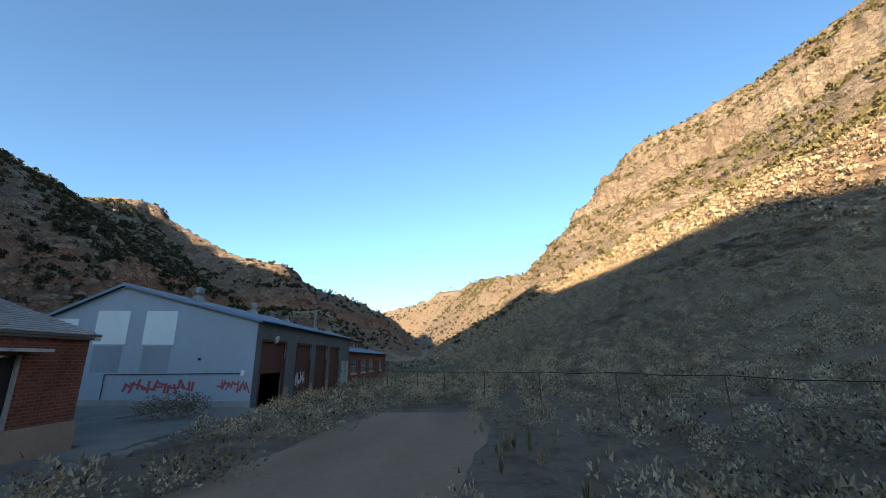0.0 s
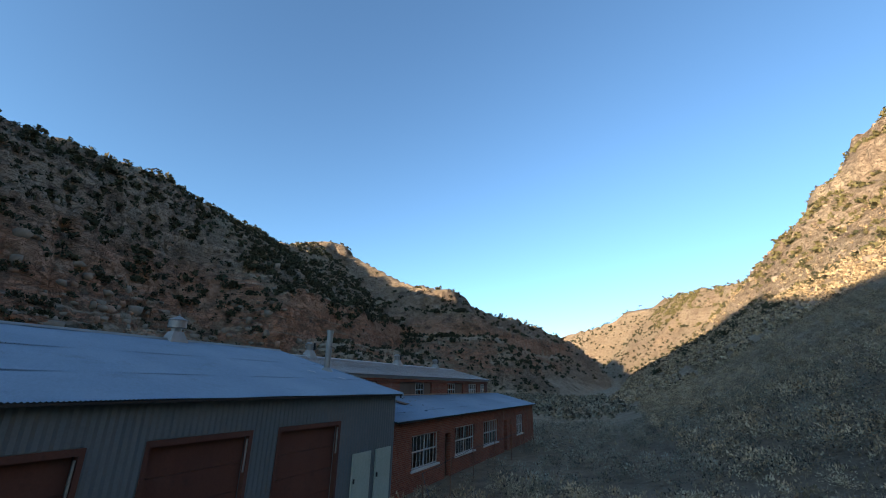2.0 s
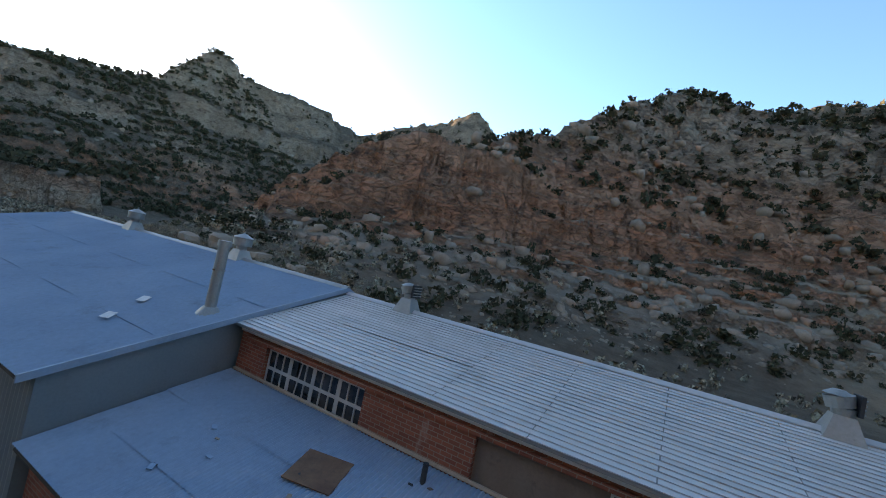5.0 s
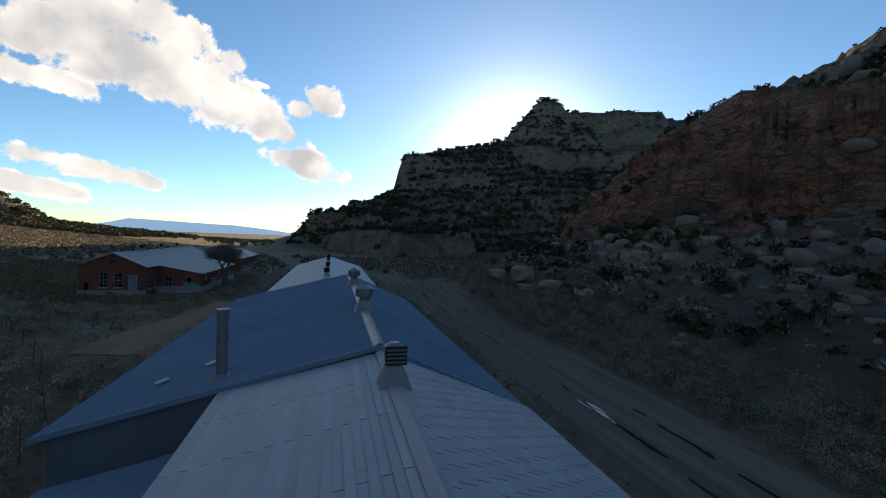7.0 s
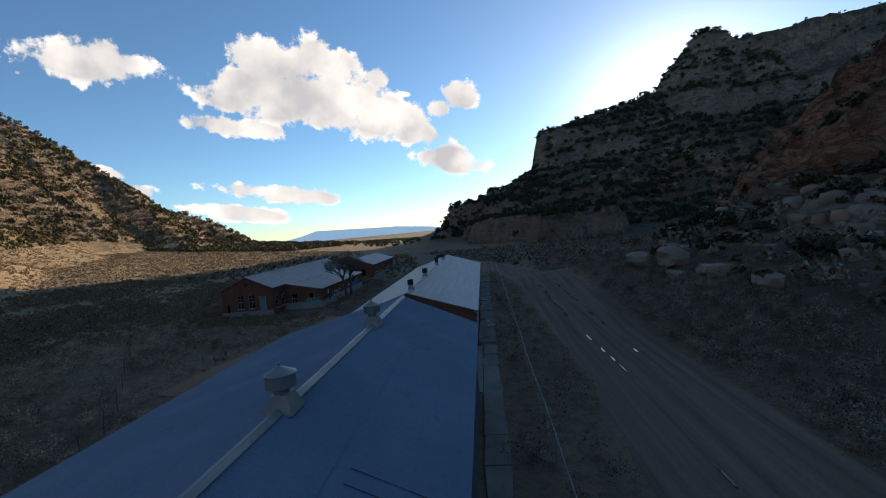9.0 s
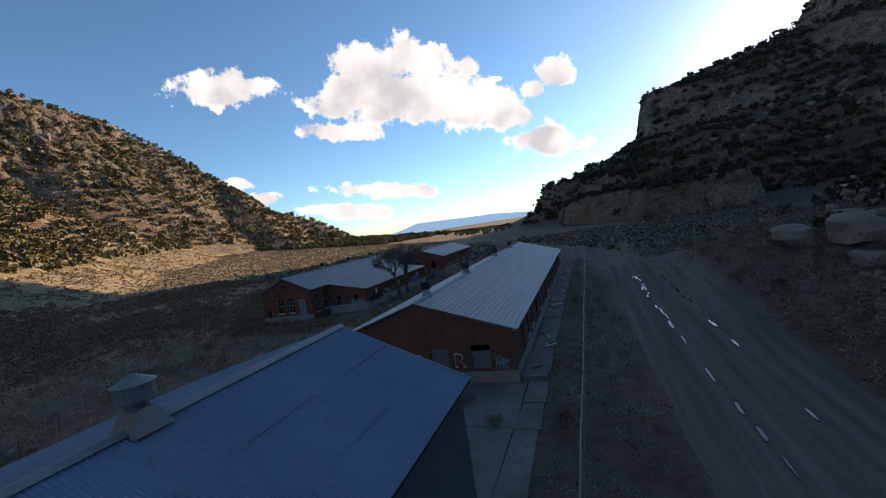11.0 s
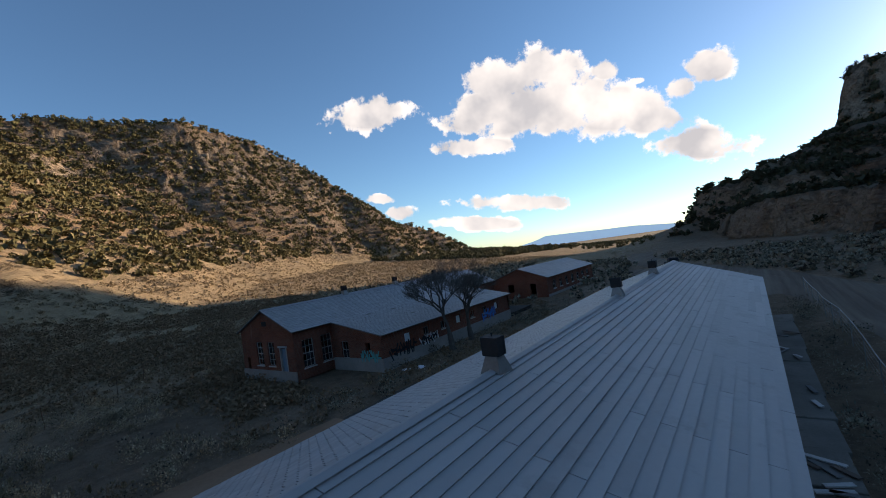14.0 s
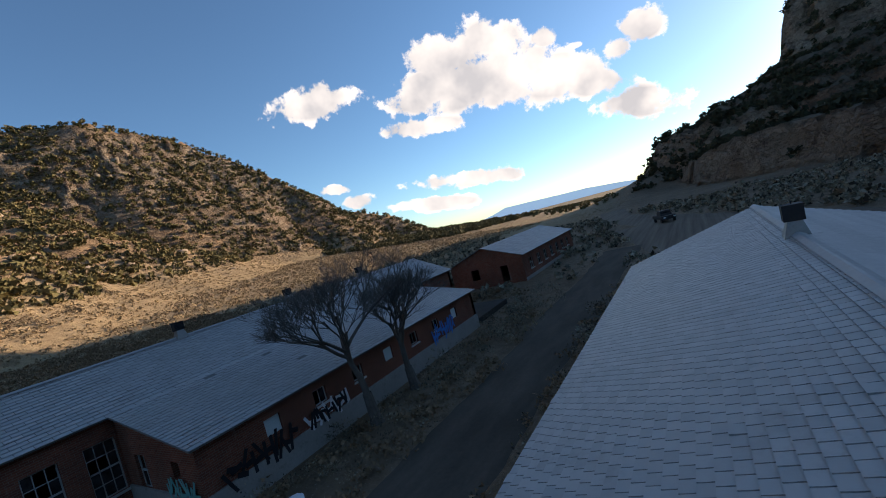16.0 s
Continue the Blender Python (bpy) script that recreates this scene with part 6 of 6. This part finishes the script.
def stone(rr):
    """Angular block."""
    t = (1 + 5 ** 0.5) / 2
    v = np.array([(-1, t, 0), (1, t, 0), (-1, -t, 0), (1, -t, 0), (0, -1, t), (0, 1, t), (0, -1, -t), (0, 1, -t), (t, 0, -1), (t, 0, 1), (-t, 0, -1), (-t, 0, 1)], float) / 1.9
    v = np.sign(v) * np.abs(v) ** 0.45 * rr.uniform(0.72, 1.25, (12, 1)) * np.array([1, rr.uniform(0.6, 0.95), rr.uniform(0.5, 0.95)])
    f = np.array([(0, 11, 5), (0, 5, 1), (0, 1, 7), (0, 7, 10), (0, 10, 11), (1, 5, 9), (5, 11, 4), (11, 10, 2), (10, 7, 6), (7, 1, 8), (3, 9, 4), (3, 4, 2), (3, 2, 6), (3, 6, 8), (3, 8, 9), (4, 9, 5), (2, 4, 11), (6, 2, 10), (8, 6, 7), (9, 8, 1)])
    return v, f


def near_line(x, y, pts):
    P = np.array(pts, float)
    best = np.full(len(x), 1e9)
    for (x0, y0), (x1, y1) in zip(P[:-1], P[1:]):
        dx, dy = x1 - x0, y1 - y0
        s = np.clip(((x - x0) * dx + (y - y0) * dy) / (dx * dx + dy * dy), 0, 1)
        best = np.minimum(best, np.hypot(x - x0 - s * dx, y - y0 - s * dy))
    return best


def open_ground(x, y, margin=0.0):
    """True where no building, slab or wheel track lies."""
    ok = np.ones(len(x), bool)
    for x0, x1, y0, y1 in ((-11.6, 0.9, -0.4, 45.0), (-12.6, 1.7, -52.0, 0.2), (-12.6, -10.9, -1, 10), (10.9, 24.4, -61, -29.6), (12.6, 22.6, -91, -68)):
        ok &= ~((x > x0 - margin) & (x < x1 + margin) & (y > y0 - margin) & (y < y1 + margin))
    ok &= near_line(x, y, ROAD) > 3.9 + margin
    ok &= (near_line(x, y, TRACK) > 1.9 + margin) & (near_line(x, y, LANE) > 1.7 + margin)
    ok &= near_line(x, y, PLAZA) > 6.3
    return ok


def slope_of(x, y, e=1.0):
    gx, gy = (height(x + e, y) - height(x - e, y)) / (2 * e), (height(x, y + e) - height(x, y - e)) / (2 * e)
    return np.hypot(gx, gy)


def sow(n, x0, x1, y0, y1, keep=None, clump=0.0, seed=1, smax=0.75, smin=0.0):
    x, y = R.uniform(x0, x1, n), R.uniform(y0, y1, n)
    ok = open_ground(x, y)
    if clump:
        ok &= vnoise(x / 6, y / 6, seed) > clump * R.random(n)
    s = slope_of(x, y)
    ok &= (s < smax) & (s >= smin)
    if keep is not None:
        ok &= keep(x, y)
    x, y = x[ok], y[ok]
    return x, y, height(x, y)


sage_close = [shrub(165, 0.72, 0.72, 0.055, R, 10, 0.35) for _ in range(6)]
sage_near = [shrub(88, 0.72, 0.9, 0.066, R, 8, 0.3) for _ in range(6)]
sage_far = [shrub(18, 0.7, 0.95, 0.21, R, 4) for _ in range(6)]
brush = [shrub(24, 0.85, 0.6, 0.14, R, 6) for _ in range(6)]
grass = [tuft(15, 0.6, 1.15, 0.018, R) for _ in range(4)]

start = lambda a, b: (a > 1.5) & (a < 30) & (b > -24) & (b < 24)
x, y, z = sow(1800, 1.5, 30, -24, 24, lambda a, b: (vnoise(a / 2.5, b / 2.5, 91) > 0.4) | (b > -4) | (a > 19) | ((a < 4.5) & (b > -9)), clump=0.3, seed=5)
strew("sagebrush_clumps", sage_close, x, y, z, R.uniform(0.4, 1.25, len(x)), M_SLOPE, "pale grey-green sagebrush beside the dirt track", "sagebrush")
hillside = lambda a, b: height(a, b) > np.where(b < -190, -1.0, 6.5 + 0.062 * np.clip(a, 0, 200))
on_slope = lambda a, b: (floor_height(a, b) > 1.2) & (b > -14)
brown = lambda a, b: (a > 9 + 5 * vnoise(a / 8, b / 8, 71)) & (b < 6)
x, y, z = sow(9500, -40, 24, -62, 62, lambda a, b: ~start(a, b) & ~brown(a, b), clump=0.5, seed=5)
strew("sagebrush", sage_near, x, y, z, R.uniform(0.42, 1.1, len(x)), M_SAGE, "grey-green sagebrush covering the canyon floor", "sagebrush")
x, y, z = sow(15500, 9, 70, -66, 6, lambda a, b: brown(a, b) & ~start(a, b) & ~on_slope(a, b), clump=0.5, seed=6)
strew("brown_brush", brush, x, y, z, R.uniform(0.45, 1.0, len(x)), M_BRUSH, "low dry brown brush over the open field", "brush")
x, y, z = sow(22000, 50, 215, -260, 12, lambda a, b: ~((a < 70) & (b > -66)) & ~hillside(a, b), clump=0.35, seed=61, smax=0.6)
strew("field_brush", [shrub(13, 0.9, 0.55, 0.24, R, 6) for _ in range(6)], x, y, z, R.uniform(0.4, 1.0, len(x)), M_FIELD, "low golden-brown brush over the sunlit field", "brush")
x, y, z = sow(26000, -70, 150, -140, 200, lambda a, b: ~((a > -36) & (a < 40) & (b > -62) & (b < 70)) & ~((a > 16) & (a < 70) & (b > -66) & (b < 6)) & ~((a > 60) & (b < 10)) & ((a > -44) | (R.random(len(a)) < 0.35)) & ~on_slope(a, b), clump=0.55, seed=6, smax=1.05)
strew("far_sagebrush", sage_far, x, y, z, R.uniform(0.7, 1.6, len(x)), M_SAGE, "grey sagebrush scattered over the slopes", "sagebrush")
x, y, z = sow(6300, 8, 52, -18, 100, lambda a, b: on_slope(a, b) & ~start(a, b), clump=0.5, seed=41, smax=1.1)
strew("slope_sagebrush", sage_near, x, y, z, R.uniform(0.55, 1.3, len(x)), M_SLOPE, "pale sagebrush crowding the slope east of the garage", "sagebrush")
x, y, z = sow(17500, 0, 130, -5, 330, lambda a, b: on_slope(a, b) & ~((a < 50) & (b < 98)) & (height(a, b) < 85), clump=0.5, seed=42, smax=1.1)
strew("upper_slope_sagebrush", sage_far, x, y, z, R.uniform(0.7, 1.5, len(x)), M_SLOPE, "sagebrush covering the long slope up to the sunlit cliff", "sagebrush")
x, y, z = sow(1700, -34, -24.6, -70, 62, clump=0.3, seed=46)
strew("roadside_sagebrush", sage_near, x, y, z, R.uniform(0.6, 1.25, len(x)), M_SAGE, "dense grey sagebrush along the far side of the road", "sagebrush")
x, y, z = sow(60, 10.5, 20, -18.5, -8, seed=47)
strew("spiky_tufts", [tuft(46, 0.42, 1.2, 0.014, R) for _ in range(4)], x, y, z, R.uniform(0.3, 0.6, len(x)), M_DRY, "pale spiky dry tufts in the bare dirt", "grass")
x, y, z = sow(900, 1.7, 11, -62, -21, clump=0.8, seed=48)
strew("lane_brush", brush, x, y, z, R.uniform(0.3, 0.8, len(x)), M_BRUSH, "dry brown brush along the lane between the buildings", "brush")
x, y, z = sow(5000, -34, 42, -62, 60, clump=0.9, seed=7)
strew("dry_grass", grass, x, y, z, R.uniform(0.15, 0.42, len(x)), M_DRY, "dry straw-coloured grass between the shrubs", "grass")
x, y, z = sow(8000, 22, 200, -240, 60, clump=0.6, seed=8, smax=0.7)
strew("field_grass", [tuft(8, 1.1, 0.75, 0.1, R) for _ in range(4)], x, y, z, R.uniform(0.3, 0.75, len(x)), M_DRY, "sunlit straw-coloured grass and brush on the open field", "grass")

jun = [shrub(46, 0.8, 1.0, 0.23, R, 9) for _ in range(6)]
jun_far = [shrub(21, 0.8, 1.05, 0.36, R, 7) for _ in range(6)]
x, y, z = sow(12000, -185, -30, -110, 230, lambda a, b: height(a, b) > 1.2 + 5 * (b < 0) * R.random(len(a)), clump=1.0, seed=15, smax=2.3)
strew("juniper_bushes", jun, x, y, z, R.uniform(0.45, 1.2, len(x)) + 1.0 * R.random(len(x)) ** 3, M_JUNIPER, "dark juniper bushes among the fallen rocks", "juniper")
x, y, z = sow(9000, -200, -75, -40, 230, lambda a, b: height(a, b) > 24, clump=0.9, seed=49, smax=2.6)
strew("wall_junipers", jun_far, x, y, z, R.uniform(0.8, 2.0, len(x)), M_JUNIPER, "dark junipers over the ledges of the western wall", "juniper")
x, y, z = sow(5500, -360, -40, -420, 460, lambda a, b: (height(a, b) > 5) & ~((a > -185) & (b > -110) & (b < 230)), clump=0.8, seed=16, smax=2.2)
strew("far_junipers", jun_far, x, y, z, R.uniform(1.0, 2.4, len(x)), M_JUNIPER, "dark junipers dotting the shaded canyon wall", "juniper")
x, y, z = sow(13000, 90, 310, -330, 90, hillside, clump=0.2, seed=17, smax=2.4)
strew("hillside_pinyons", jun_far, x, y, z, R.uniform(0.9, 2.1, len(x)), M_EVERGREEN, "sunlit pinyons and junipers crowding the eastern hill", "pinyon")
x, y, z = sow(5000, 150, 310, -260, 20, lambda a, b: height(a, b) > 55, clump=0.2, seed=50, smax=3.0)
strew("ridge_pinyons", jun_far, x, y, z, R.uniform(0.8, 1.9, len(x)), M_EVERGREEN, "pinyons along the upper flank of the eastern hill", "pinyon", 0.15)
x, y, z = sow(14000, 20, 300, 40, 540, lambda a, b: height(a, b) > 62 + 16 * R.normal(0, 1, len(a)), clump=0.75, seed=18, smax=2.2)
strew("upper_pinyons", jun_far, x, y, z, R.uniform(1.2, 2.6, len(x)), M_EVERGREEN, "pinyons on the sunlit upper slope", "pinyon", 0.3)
x, y, z = sow(5200, -110, 110, 150, 640, lambda a, b: height(a, b) > 8 + 6 * R.random(len(a)), clump=0.9, seed=43, smax=2.0)
strew("canyon_pinyons", jun_far, x, y, z, R.uniform(0.8, 1.9, len(x)), M_JUNIPER, "scattered junipers on the slopes up the canyon", "juniper")
x, y, z = sow(7000, -150, 420, -900, -250, lambda a, b: height(a, b) < 3, clump=0.9, seed=19)
strew("plain_pinyons", jun_far, x, y, z, R.uniform(1.2, 2.4, len(x)), M_EVERGREEN, "pinyon scrub on the plain past the canyon mouth", "pinyon")

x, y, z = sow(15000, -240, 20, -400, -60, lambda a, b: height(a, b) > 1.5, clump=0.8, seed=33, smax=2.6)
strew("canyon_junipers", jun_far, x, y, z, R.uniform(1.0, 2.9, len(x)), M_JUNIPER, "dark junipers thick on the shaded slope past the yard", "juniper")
stones = [stone(R) for _ in range(10)]
x, y, z = sow(11500, -112, -26, -130, 130, lambda a, b: height(a, b) > 0.7, clump=0.8, seed=25, smax=1.8)
strew("talus", stones, x, y, z, 0.16 + (0.5 + 1.1 * sstep(2, 7, z)) * R.random(len(x)) ** 4, M_STONE, "pale angular sandstone blocks fallen below the cliff", "rocks", 0.25)
x, y, z = sow(2600, -115, -40, -60, 110, lambda a, b: height(a, b) > 7, clump=1.0, seed=26, smax=3.0, smin=0.45)
strew("red_blocks", stones, x, y, z, 0.3 + 1.2 * R.random(len(x)) ** 3, M_REDSTONE, "red sandstone blocks on the cliff ledges", "rocks", 0.35)
x, y, z = sow(4200, -340, 330, -420, 560, lambda a, b: (height(a, b) > 14) & (np.abs(a) > 60), clump=1.0, seed=27, smax=3.0, smin=0.4)
strew("far_outcrops", stones, x, y, z, R.uniform(0.6, 2.2, len(x)), M_STONE, "pale outcrops on the far slopes", "rocks", 0.35)
for bx, by, s in ((-30.5, -29.5, 2.0), (-33.0, -25.5, 2.3), (-33.5, -18.5, 2.0), (-34.5, -12.5, 1.6), (-31.5, -22.0, 1.2)):
    o = part("boulder", rock_bm(rng, s, 0.6), M_STONE, None)
    o.location = (bx, by, float(height(bx, by)) + s * 0.2)
    o.rotation_euler = (0, 0, rng.uniform(0, 3))
    tagged(o, "large pale sandstone boulder beside the dirt road", "boulder", "boulders by the road")
bush = raw("tumbleweed", *[a.tolist() for a in shrub(1500, 1.0, 0.8, 0.03, R, 14)], M_TUMBLE, None)
bush.location, bush.scale = (-0.6, -4.6, 0.11), (1.5, 1.5, 1.25)
for bx, by, bs in ((-9.3, -2.6, 0.62), (-7.6, -5.6, 0.5), (-8.6, -7.4, 0.45), (-10.4, -5.2, 0.5)):
    weed = new("dry_weed", bush.data)
    weed.location, weed.scale, weed.rotation_euler = (bx, by, 0.11), (bs, bs, bs * 1.25), (0, 0, bx * 3)
    tagged(weed, "small dark dry weed on the concrete apron", "weed", "weeds on the apron")
tagged(bush, "round dry tumbleweed resting on the concrete apron", "tumbleweed")
